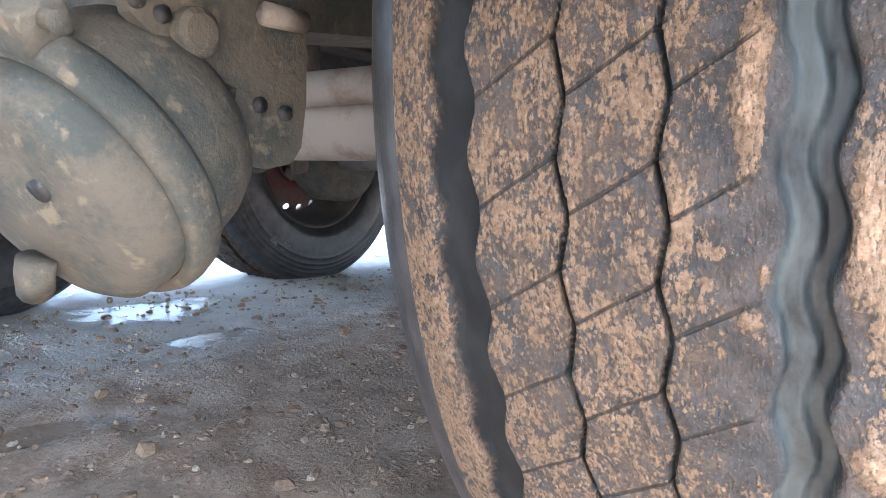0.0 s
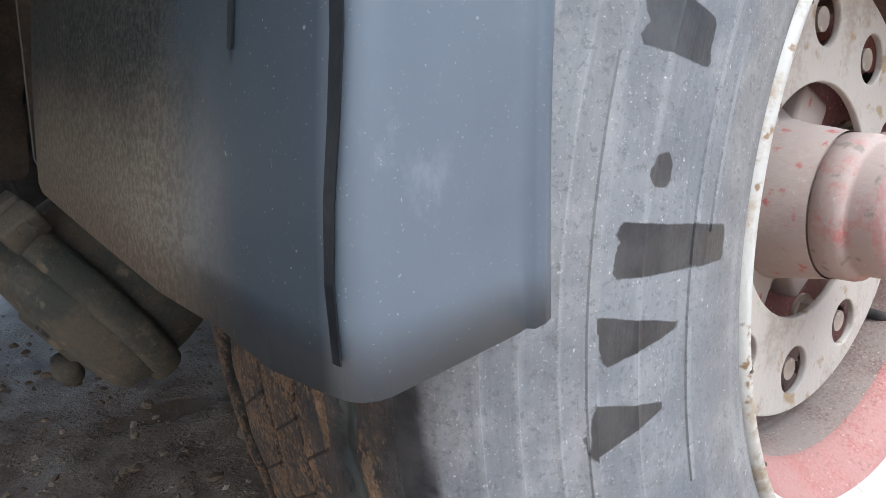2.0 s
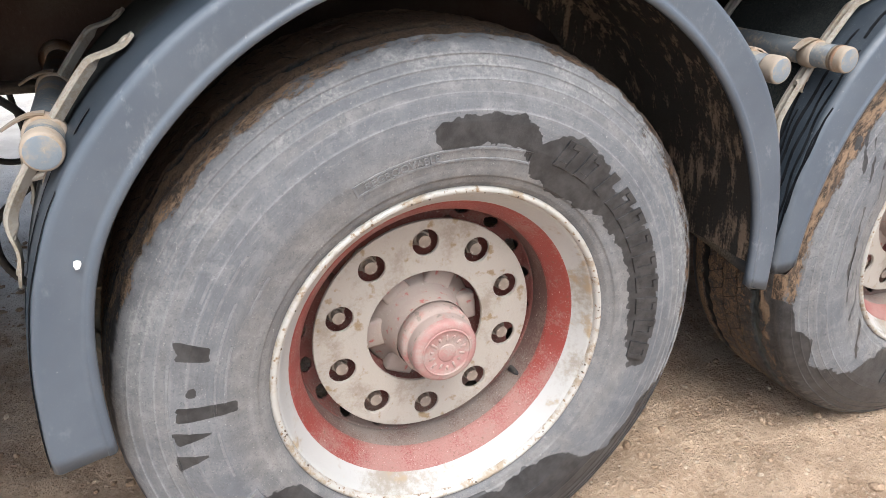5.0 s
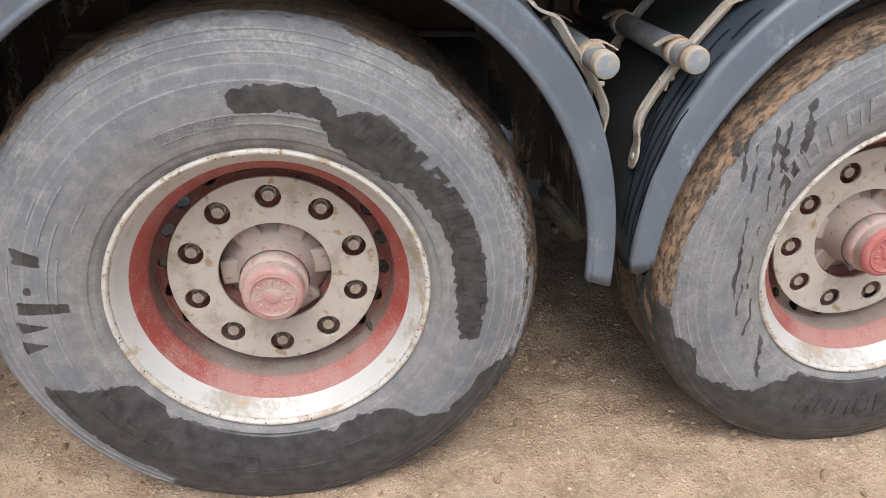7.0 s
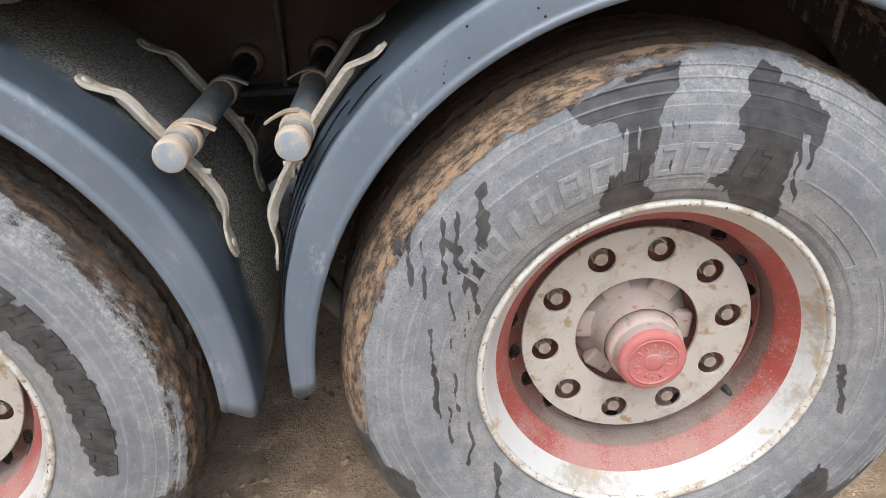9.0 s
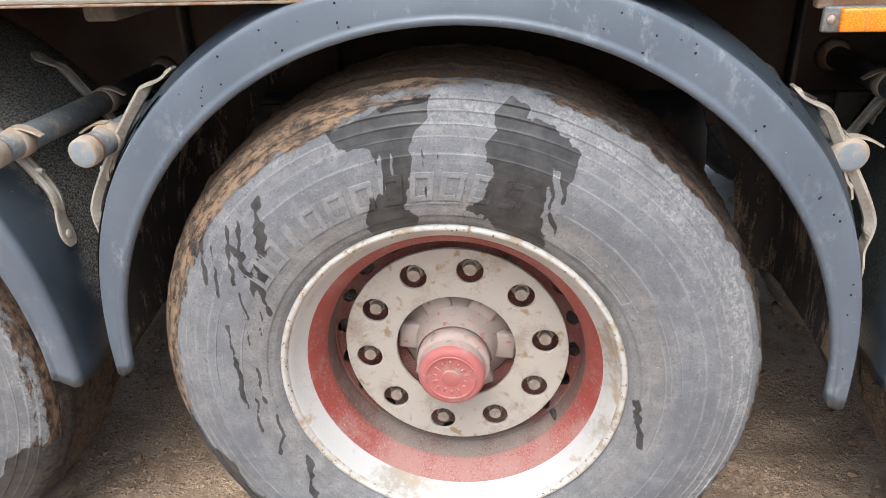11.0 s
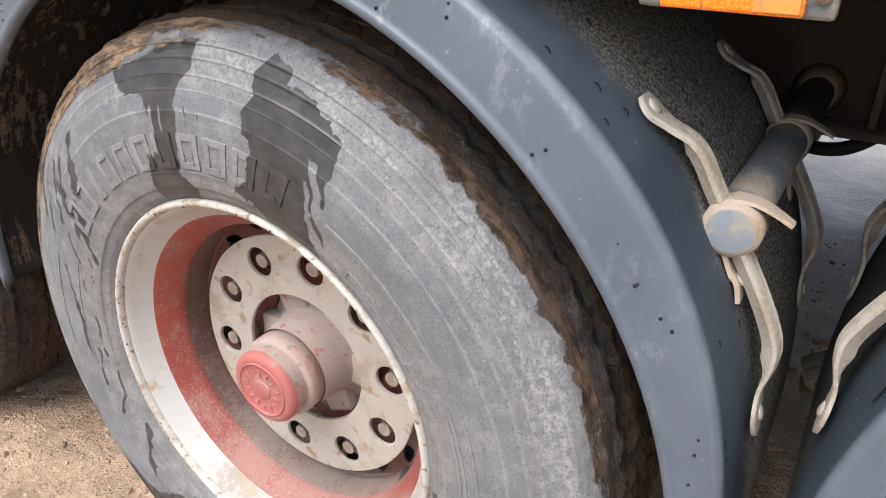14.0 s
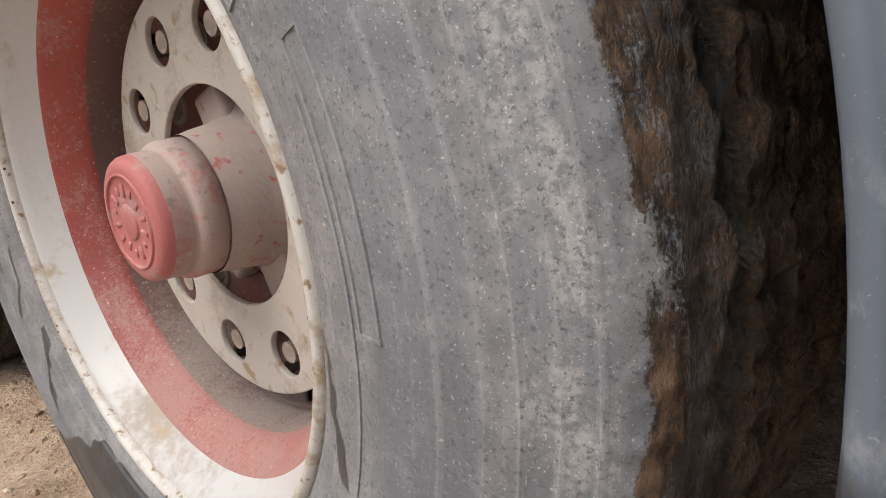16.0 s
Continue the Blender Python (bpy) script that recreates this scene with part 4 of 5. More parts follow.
NUT = bmesh.new()
bmesh.ops.create_cone(NUT, cap_ends=True, segments=6, radius1=0.0172, radius2=0.016, depth=0.024, matrix=Matrix.Rotation(radians(90), 4, "X") @ Matrix.Translation((0, 0, -0.157)))
_b = bmesh.new()
bmesh.ops.create_cone(_b, cap_ends=True, segments=18, radius1=0.0225, radius2=0.0225, depth=0.004, matrix=Matrix.Rotation(radians(90), 4, "X") @ Matrix.Translation((0, 0, -0.17)))
bmesh.ops.create_cone(_b, cap_ends=True, segments=14, radius1=0.0105, radius2=0.0115, depth=0.018, matrix=Matrix.Rotation(radians(90), 4, "X") @ Matrix.Translation((0, 0, -0.139)))
_m = bpy.data.meshes.new("nut_parts")
_b.to_mesh(_m)
NUT.from_mesh(_m)
_b.free()
NUT_ME = bpy.data.meshes.new("wheel_nut")
if sum(v.co.y for v in NUT.verts) < 0:
    bmesh.ops.scale(NUT, vec=(1, -1, 1), verts=NUT.verts[:])
    bmesh.ops.reverse_faces(NUT, faces=NUT.faces[:])
NUT.to_mesh(NUT_ME)
finish(NUT_ME, M["nut"], False)

TREAD_ME = tread_mesh("tread")
INNER_ME = inner_side_mesh("inner_sidewall")
RIM_LIP = [(0.296, 0.036), (0.302, 0.029), (0.3035, 0.021), (0.3005, 0.0155), (0.296, 0.0145), (0.2925, 0.0175), (0.291, 0.0225), (0.2908, 0.0255)]
RIM = [(0.2908, 0.0255), (0.2888, 0.0265), (0.2868, 0.0285), (0.283, 0.0345), (0.2785, 0.0415), (0.273, 0.0495), (0.2685, 0.0555), (0.2655, 0.0595)]
RIM_RED = [(0.2655, 0.0595), (0.2635, 0.0605), (0.2605, 0.0635), (0.2535, 0.0725), (0.2455, 0.083), (0.2405, 0.091), (0.2385, 0.096), (0.238, 0.1)]
RIM_BARREL = [(0.238, 0.1), (0.2364, 0.125), (0.2355, 0.149)]
RIM_BACK = [(0.237, 0.14), (0.2385, 0.16), (0.2395, 0.2), (0.25, 0.235), (0.272, 0.268), (0.283, 0.3), (0.29, 0.32), (0.302, 0.325), (0.303, 0.318), (0.296, 0.314), (0.285, 0.308)]


def dusted(ob):
    """Marks the lower half of a part, where dust settles."""
    me = ob.data
    p = np.empty(len(me.vertices) * 3)
    me.vertices.foreach_get("co", p)
    set_attr(me, "low", np.clip(0.06 - p[2::3] / 0.33, 0, 1))
    return ob


def wheel(label, x, y, phase, wet, marks, cap_label, face_mat):
    """A single trailer wheel: tyre with tread, rim, disc, nut ring, ten nuts, hub and cap."""
    w = thing("wheel", label, "wheel", pose(x, y, HUB_Z), "wheels of the trailer")
    tyre = part("tyre", sidewall_mesh("tyre", wet, 1.0 if wet is wet_two else 0.22), None, w, "grey dusty tyre with dark wet streaks")
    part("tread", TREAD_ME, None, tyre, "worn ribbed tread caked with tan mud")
    part("inner_sidewall", INNER_ME, None, tyre)
    for name, bm, lab in marks():
        mark(name, bm, tyre, wet, lab)
    rim = part("rim", revolve(RIM, 128), M["rim_white"], w, "white painted rim, chipped and stained")
    part("rim_lip", revolve(RIM_LIP, 160), M["rim_lip"], rim, "cream rounded lip with chipped, rust-stained paint")
    dusted(part("rim_well", revolve(RIM_RED, 128), M["rim_red"], rim, "red painted inner band, dulled by dust"))
    dusted(part("rim_barrel", revolve(RIM_BARREL, 96), M["barrel"], rim, "dull red inner barrel under caked dust"))
    dice = random.Random(int(x * 10) + 3)
    for _ in range(30):
        an, rr, wd = dice.uniform(0, 6.283), dice.uniform(0.2925, 0.2965), dice.uniform(0.0009, 0.0024)
        c = Vector((rr * math.sin(an), float(np.interp(rr, [0.2925, 0.296], [0.0175, 0.0145])), rr * math.cos(an)))
        part("paint_chip", pipe([c + Vector((0, 0.002, 0)), c - Vector((0, 0.0005, 0))], [wd, wd * 0.9], 6), M["chip"], rim, smooth=False)
    part("rim_back", revolve(RIM_BACK, 96), M["chassis"], rim)
    dusted(part("disc", disc_mesh("disc"), M["disc_red"], rim, "dusty red disc with small vent holes"))
    ring = flat_plate((0, 0, 0.2075), [(0, 0, 0.1135)] + [(0.1675 * math.sin(radians(36 * k + phase)), 0.1675 * math.cos(radians(36 * k + phase)), 0.0262) for k in range(10)], 0.004, 0.0018, "nut_ring")
    weld = bmesh.new()
    weld.from_mesh(ring)
    bmesh.ops.remove_doubles(weld, verts=weld.verts[:], dist=0.0001)
    weld.to_mesh(ring)
    weld.free()
    ring_ob = part("nut_ring", finish(ring, M["nut_ring"], False), None, w, "beige metal nut protection ring", m=pose(0, 0.129, 0))
    for k in range(10):
        part("nut", NUT_ME, None, w, m=Matrix.Rotation(radians(36 * k + phase), 4, "Y") @ pose(0, 0, 0.1675))
    for k in range(5):
        part("ring_spacer", pipe([(0, 0.131, 0.195), (0, 0.17, 0.195)], 0.007, 10), M["nut"], ring_ob, m=pose(0, -0.129, 0) @ Matrix.Rotation(radians(72 * k + phase + 18), 4, "Y"))
    hub = part("hub", revolve([(0.11, 0.19), (0.106, 0.175), (0.09, 0.168), (0.079, 0.155), (0.074, 0.135), (0.071, 0.112), (0.069, 0.102), (0.0685, 0.096)], 72), M["hub"], w, "dust-covered hub")
    for k in range(6):
        part("hub_rib", box(-0.027, 0.027, 0.15, 0.18, 0.068, 0.112, 0.006), M["hub"], hub, m=Matrix.Rotation(radians(60 * k + phase + 25), 4, "Y"))
    cap = part("hub_cap", revolve([(0.0665, 0.101), (0.0625, 0.099), (0.0625, 0.0965), (0.067, 0.095), (0.0668, 0.0755), (0.0655, 0.071), (0.0625, 0.069), (0.0595, 0.0675), (0.0602, 0.064), (0.0598, 0.046)], 64), M["hub_cap"], w, cap_label)
    face = part("cap_face", revolve([(0.0598, 0.046), (0.059, 0.0405), (0.0565, 0.0365), (0.0525, 0.034), (0.047, 0.033), (0.0445, 0.0338), (0.0, 0.0338)], 64), face_mat, cap, "dull red face with a raised round emblem")
    part("emblem_ring", revolve([(0.0455, 0.0345), (0.045, 0.0315), (0.0425, 0.0315), (0.042, 0.0345)], 48), face_mat, face)
    part("emblem_disc", revolve([(0.017, 0.0345), (0.0165, 0.0325), (0.015, 0.032), (0.0, 0.032)], 32), face_mat, face)
    for k in range(14):
        part("emblem_mark", box(-0.0022, 0.0022, 0.0322, 0.0345, 0.023 + 0.003 * (k % 2), 0.036 - 0.002 * (k % 3), 0.0008, 1), face_mat, face, m=Matrix.Rotation(radians(360 / 14 * k), 4, "Y"))
    part("valve", pipe([(0.182, 0.135, -0.145), (0.195, 0.1, -0.152), (0.206, 0.078, -0.158)], [0.0065, 0.006, 0.005], 10), M["black"], rim, "black rubber valve stem")
    return w


def marks_one():
    out = []
    for k in range(11):
        a, half = 29.5 + k * 7.1, 1.3 if k == 2 else 2.6
        out.append(("raised_mark", glyph_frame(a - half, a + half, 0.364, 0.409, 1.5, 0, 0.0026, 0.0095), "wet raised block-shaped mark"))
    out.append(("raised_slot", slot_outline(-25, 20, 0.351, 0.371), "raised oval border round small words"))
    out.append(("raised_words", arc_text("REGROOVABLE", 0.017, -23, 0.355), "raised word on the sidewall"))
    for a, r0, r1 in ((-28, 0.37, 0.445), (-52, 0.35, 0.44)):
        out.append(("mould_line", arc_band(a, a + 0.35, r0, r1, 0.0008), "fine raised mould line"))
    for a0, a1, r in ((-62, -56, 0.43), (-62, -52, 0.36), (-68, -50, 0.405), (-85, -70, 0.37), (-105, -60, 0.385), (-120, -75, 0.45), (-170, -120, 0.37), (150, 178, 0.375), (165, 200, 0.40)):
        out.append(("raised_bar", arc_band(a0, a1, r, r + 0.0035, 0.0012), "thin raised bar"))
    for k in range(9):
        out.append(("raised_mark", glyph_frame(-112 - k * 7.5 - 5.6, -112 - k * 7.5, 0.37, 0.41, -1.0, (k + 1) % 4), "raised plain block-shaped mark"))
    return out


def marks_two():
    out = []
    for k in range(11):
        a, half = -54 + k * 7.1, 1.2 if k == 2 else 2.7
        out.append(("raised_mark", glyph_frame(a - half, a + half, 0.352, 0.398, 1.2, 0, 0.0022, 0.008), "raised plain block-shaped mark"))
    out.append(("raised_slot", slot_outline(38, 59, 0.327, 0.345, 0.002), "raised oval border"))
    out.append(("raised_slot", slot_outline(66, 90, 0.369, 0.388, 0.002), "raised oval border"))
    for a0, a1, r in ((30, 60, 0.375), (70, 110, 0.36), (-100, -68, 0.365), (-95, -70, 0.41), (-20, 5, 0.345), (110, 150, 0.39)):
        out.append(("raised_bar", arc_band(a0, a1, r, r + 0.003, 0.0012), "thin raised bar"))
    for k in range(10):
        out.append(("raised_mark", glyph_frame(128 + k * 7.6, 128 + k * 7.6 + 5.4, 0.364, 0.404, 1.0, (k + 2) % 4), "raised plain block-shaped mark"))
    return out


wheel_a = wheel("trailer wheel with white and red rim and damp-lettered tyre", AXLES[0], 0, 0.7, wet_one, marks_one, "faded red hub cap under dust", M["dusty_face"])
wheel_b = wheel("trailer wheel with white and red rim, water runs down its tyre", AXLES[1], 0, 11.0, wet_two, marks_two, "red hub cap with a clean face", M["cap_face"])
wheel_c = copy_thing(wheel_a, pose(AXLES[2], 0, HUB_Z))
tagged(wheel_c, "rearmost trailer wheel with white and red rim")
for x in AXLES:
    far = copy_thing(wheel_b, pose(x, 2.55, HUB_Z, 0, 0, 180))
    tagged(far, "dark dusty wheel on the far side of the trailer")
    for k in range(9):
        a0 = 140 + 8.2 * k
        rows = [[(rr * math.sin(radians(a)), TYRE_W - side_y(rr) + d, rr * math.cos(radians(a))) for a, rr in ((a0, 0.405), (a0 + 5.2, 0.405), (a0 + 5.2, 0.44), (a0, 0.44))] for d in (-0.001, 0.0022)]
        part("raised_bar", loft(rows, True), M["pale_rubber"], far.children[0], "pale grey raised bar", smooth=False)


# ---- mudguards ----
# each guard's own centre (from its wheel), lip radius, lip depth and how far its front tip tucks in
GUARDS = ((0.025, 0.558, 0.570, -0.035, 0.026), (0.0226, 0.527, 0.5815, -0.0155, 0.0), (0.0226, 0.527, 0.5815, -0.0155, 0.0))
GX, GZ, G_IN, G_LIP, G_TUCK = GUARDS[0]


def guard_profile(ang):
    """Across the guard at an angle from the top (degrees): radius and depth; the flange narrows towards the tips."""
    n = smooth01(52, 90, abs(ang))
    up = (GZ - 0.532) * math.cos(radians(ang))
    rin, out, face = G_IN - G_TUCK * smooth01(58, 92, -ang), 0.668 - 0.036 * n - up, 0.645 - 0.024 * n - 0.6 * up
    d = G_LIP + 0.022
    e = d if G_TUCK else d + 0.014
    return [(rin + 0.007, -0.006 + d), (rin + 0.001, -0.011 + d), (rin - 0.001, -0.017 + d), (rin, -0.0225 + d), (rin + 0.002, -0.0255 + d), (rin + 0.006, -0.0268 + d), (rin + 0.0105, -0.0264 + d),
            (rin + 0.0118, -0.0236 + d), (rin + 0.0165, -0.0241 + d), (face - 0.009, -0.0290 + e), (face - 0.0045, -0.0285 + e), (face - 0.0005, -0.0262 + e), (face + 0.002, -0.0215 + e), (face + 0.004, -0.0125 + e),
            (face + 0.0085, 0.008 + e * 0.6), (out - 0.004, 0.045), (out, 0.1), (out, 0.2), (out, 0.28), (out, 0.36), (out - 0.004, 0.40), (out - 0.014, 0.425), (out - 0.03, 0.432), (out - 0.06, 0.436), (out - 0.085, 0.437)]


def guard_point(ang, r, y):
    a = radians(ang)
    z = GZ + r * math.cos(a)
    if z > 1.125:
        z = 1.125 + 0.034 * math.tanh((z - 1.125) / 0.034)
    return Vector((GX + r * math.sin(a), y, z))


def guard_shell(a0, a1):
    rows = []
    n = 88
    for k in range(n + 1):
        row = []
        s = k / n
        prof = guard_profile(a0 + (a1 - a0) * s)
        for j, (r, y) in enumerate(prof):
            u = max(0.0, (y + 0.03) / 0.46)
            f = 6.5 * u ** 1.25 + (1.4 if G_TUCK else 2.6) * max(0.0, 1 - (r - prof[0][0] + 0.008) / 0.055) ** 2
            lo, hi = a0 + f * (0.4 if G_TUCK else 1.0), a1 - f
            a = lo + (hi - lo) * s
            r, y = guard_profile(a)[j]
            row.append(guard_point(a, r, y))
        inner = []
        for j in range(len(prof) - 1, 7, -1):
            r, y = prof[j]
            u = max(0.0, (y + 0.03) / 0.46)
            f = 6.5 * u ** 1.25
            lo, hi = a0 + f * (0.4 if G_TUCK else 1.0), a1 - f
            a = lo + (hi - lo) * s
            r, y = guard_profile(a)[j]
            inner.append(guard_point(a, r - (0.0 if j < 12 else 0.004), y + (0.004 if j < 14 else 0.0)))
        rows.append(row + inner)
    bm = loft(rows, True)
    me = bpy.data.meshes.new("shell")
    bm.normal_update()
    bm.to_mesh(me)
    bm.free()
    co = np.empty(len(me.vertices) * 3)
    me.vertices.foreach_get("co", co)
    y = co[1::3]
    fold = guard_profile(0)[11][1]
    # masks for the painted glint on the fold and the shaded crown behind
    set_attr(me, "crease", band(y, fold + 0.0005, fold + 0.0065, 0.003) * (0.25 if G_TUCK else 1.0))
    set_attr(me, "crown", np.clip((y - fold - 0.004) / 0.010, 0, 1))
    return me


def guard_spot(ang, y, lift):
    pr = guard_profile(ang)
    r = float(np.interp(y, [p[1] for p in pr[9:21]], [p[0] for p in pr[9:21]]))
    return guard_point(ang, r + lift, y)


def bracket(side, y, parent, label):
    """A pressed steel stay with a long groove and spoon ends, from the guard's crown to its flank, past the tube."""
    up = (41.0 if G_TUCK else 39.5) if side < 0 else 43.5
    slip = 0.0 if G_TUCK or side < 0 else 2.2

    def at(a, lift):
        return guard_point(side * (a + slip), guard_profile(a + slip)[16][0] + lift, y)
    line = [at(up, 0.004), at(up + 1.6, 0.004), at(up + 3.2, 0.010), at(up + 4.8, 0.019), at(up + 6.4, 0.02), at(52, 0.017), at(57, 0.017), at(61, 0.022), at(64.5, 0.026), at(66.5, 0.021), at(68.5, 0.009), at(70.5, 0.005), at(73, 0.004)]
    pts = curve_points(line, 4)
    n = len(pts) - 1
    core = guard_point(0, 0, y)
    rows = []
    for i, p in enumerate(pts):
        d = (pts[min(i + 1, n)] - pts[max(i - 1, 0)]).normalized()
        s = Vector((0, 1, 0))
        h = d.cross(s)
        if h.dot(p - core) < 0:
            h = -h
        e = min(i, n - i)
        w = (0.014, 0.024, 0.029, 0.031, 0.031, 0.029, 0.026, 0.023)[min(e, 7)]
        g = smooth01(9, 13, e)
        w = w * (1.16 - 0.06 * g)
        rows.append([p + s * w * u + h * v for u, v in ((-0.5, -0.002), (-0.5, 0.0012), (-0.42, 0.0025), (-0.2, 0.0025 + 0.0015 * g), (-0.13, 0.0025 - 0.013 * g), (0.13, 0.0025 - 0.013 * g), (0.2, 0.0025 + 0.0015 * g), (0.42, 0.0025), (0.5, 0.0012), (0.5, -0.002), (0.16, -0.002 - 0.0105 * g), (-0.16, -0.002 - 0.0105 * g))])
    b = part("stay", loft(rows, True), M["bracket"], parent, label, smooth=False)
    for k in (3, -4):
        c = pts[k]
        d = (c - core).normalized()
        part("bolt_head", pipe([c, c + d * 0.004, c + d * 0.0055], [0.0085, 0.008, 0.005], 10), M["bracket"], b)
    return b


def mudguard(k, a0, a1, label, streaks):
    global GX, GZ, G_IN, G_LIP, G_TUCK
    GX, GZ, G_IN, G_LIP, G_TUCK = GUARDS[k]
    x = AXLES[k]
    g = thing("mudguard", label, "mudguard", pose(x, 0, 0), "mudguards over the wheels")
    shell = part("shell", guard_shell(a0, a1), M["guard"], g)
    lining = []
    for k in range(60):
        ang = a0 + 3 + (a1 - a0 - 6) * k / 59
        pr = guard_profile(ang)
        lining.append([guard_point(ang, r - 0.0075, y) for r, y in pr[14:]])
    part("inner_lining", loft(lining), M["lip_mud"], shell, "inner face caked with splashed mud")
    for side in (-1, 1):
        for y, lab in ((0.062, "dusty galvanised steel stay"), (0.335, "dusty galvanised steel stay")):
            bracket(side, y, g, lab)
    for ang0, ang1, y, wd in streaks:
        y = y if isinstance(y, tuple) else (y, y)
        k = max(3, int(abs(ang1 - ang0) / 2))
        pts = [guard_spot(ang0 + (ang1 - ang0) * i / k, y[0] + (y[1] - y[0]) * i / k + 0.0015 * math.sin(i * 1.3), 0.0012) for i in range(k + 1)]
        wide = [wd * (0.5 + 0.5 * math.sin(math.pi * (i + 0.7) / (k + 1.4))) for i in range(k + 1)]
        part("drip_streak", ribbon(pts, (0, 1, 0.0), wide, 0.0008), M["drip"], shell, "dark wet run down the guard", smooth=False)
    return g


g1 = mudguard(0, -94, 94, "blue-grey plastic mudguard with two dark wet runs", [(-55.5, -85, (0.015, 0.022), 0.0055), (-58, -93, (-0.033, -0.034), 0.008), (-62, -70, (0.006, 0.008), 0.003), (-49.5, -52.5, (0.008, 0.003), 0.010)])
part("paint_chip", loft([[(px, d, pz) for px, pz in ((-0.0042, -0.002), (-0.001, -0.0068), (0.003, -0.0055), (0.0048, 0.001), (0.0032, 0.0046), (-0.0008, 0.0052), (-0.0038, 0.0034))] for d in (0.001, -0.0009)], True), M["speck"], g1.children[0], "white paint chip", smooth=False, m=pose(-0.5115, -0.0432, 0.808, 0, 14, 0))
rnd = random.Random(4)
g2 = mudguard(1, -91, 94, "blue-grey plastic mudguard splashed with dark drops", [(-62, -84, 0.05, 0.006), (-50, -88, 0.012, 0.006), (-58, -74, 0.06, 0.006), (-56, -85, (0.022, 0.03), 0.007), (-60, -79, (-0.004, 0.004), 0.006), (-52, -73, (0.034, 0.042), 0.008), (-64, -88, (0.0, 0.008), 0.005), (-42, -48, 0.02, 0.008), (-47, -52, 0.036, 0.006)] + [
    (a, a + rnd.uniform(0.35, 0.8), y, rnd.uniform(0.0025, 0.0045)) for a, y in ((rnd.uniform(8, 82), rnd.uniform(0.0, 0.09)) for _ in range(26))])
GX, GZ, G_IN, G_LIP, G_TUCK = GUARDS[1]
for _ in range(34):
    ang, f = rnd.uniform(-40, 86), rnd.random()
    pr = guard_profile(ang)
    (r0, y0), (r1, y1) = pr[8], pr[9]
    c = guard_point(ang, r0 + (r1 - r0) * f, y0 + (y1 - y0) * f)
    w = rnd.uniform(0.0008, 0.0019)
    part("water_drop", pipe([c + Vector((0, 0.001, 0)), c - Vector((0, 0.0008, 0)), c - Vector((0, 0.0014, 0))], [w, w, w * 0.5], 8), M["drip"], g2.children[0])
g3 = mudguard(2, -91, 91, "blue-grey plastic mudguard over the rearmost wheel", [(-52, -56, 0.05, 0.005), (-60, -66, 0.02, 0.005)])


# ---- carrier tubes with their clamps ----
def tube(x, z, root_y, rusty, back):
    t = thing("support_tube", "blue-grey steel tube carrying the mudguards, rusty clamp round it", "tube", pose(x, back, z), "mudguard carrier tubes")
    root_y = root_y - back
    part("pipe", pipe([(0, -0.008, 0), (0, root_y, 0)], 0.0225, 28), M["tube"], t)
    part("end_cap", pipe([(0, 0.004, 0), (0, -0.012, 0), (0, -0.0168, 0), (0, -0.0186, 0), (0, -0.019, 0)], [0.0228, 0.0228, 0.0222, 0.0208, 0.0192], 28), M["tube_end"], t, "pale end cap with a rusty rim" if rusty else "pale plastic end cap")
    part("dust_ring", pipe([(0, 0.012, 0), (0, 0.008, 0), (0, -0.004, 0), (0, -0.012, 0), (0, -0.0168, 0), (0, -0.0188, 0)], [0.0227, 0.0236, 0.0238, 0.0236, 0.0229, 0.0213], 28), M["clamp"], t, "ring of tan dust round the end")
    if rusty:
        part("rust_ring", pipe([(0, 0.006, 0), (0, -0.003, 0)], 0.0242, 28), M["rusty"], t, "flaking rust ring")
    side = 1 if x % 1.3 < 0.65 and x > 0 else -1
    for y in (0.062 - back, 0.335 - back):
        c = part("clamp", pipe([(0, y - 0.014, 0), (0, y - 0.011, 0), (0, y + 0.011, 0), (0, y + 0.014, 0)], [0.0235, 0.026, 0.026, 0.0235], 28), M["clamp"], t, "dusty steel pipe clamp")
        part("clamp_ear", ribbon(curve_points([(-side * 0.004, y, -0.022), (side * 0.004, y, -0.04), (side * 0.012, y, -0.052), (side * 0.016, y, -0.07)], 4), (0, 1, 0), 0.02, 0.004), M["clamp"], c, smooth=False)
        part("clamp_tongue", ribbon(curve_points([(-side * 0.004, y, 0.0255), (side * 0.014, y, 0.025), (side * 0.03, y, 0.019), (side * 0.046, y, 0.01)], 4), (0, 1, 0), [0.026 - 0.0011 * q for q in range(13)], 0.003), M["clamp"], c, smooth=False)
        part("bolt", pipe([(side * 0.0, y, -0.048), (side * 0.028, y, -0.052)], 0.005, 8), M["bracket"], c, smooth=False)
    part("weld_collar", pipe([(0, root_y - 0.03, 0), (0, root_y - 0.012, 0), (0, root_y, 0)], [0.024, 0.03, 0.036], 24), M["rusty"], t, "rusty weld collar at the root")
    return t


BEAM_Y = 0.60
for x, z, rusty, back in ((-0.521, 0.939, False, 0), (0.598, 0.934, False, 0), (0.759, 0.938, True, 0), (1.898, 0.897, False, 0.065), (2.06, 0.93, False, 0), (3.2, 0.92, False, 0)):
    tube(x, z, BEAM_Y, rusty, back)


# ---- trailer body, chassis and axles ----
def edge_z(x):
    return 1.166 - 0.019 * x


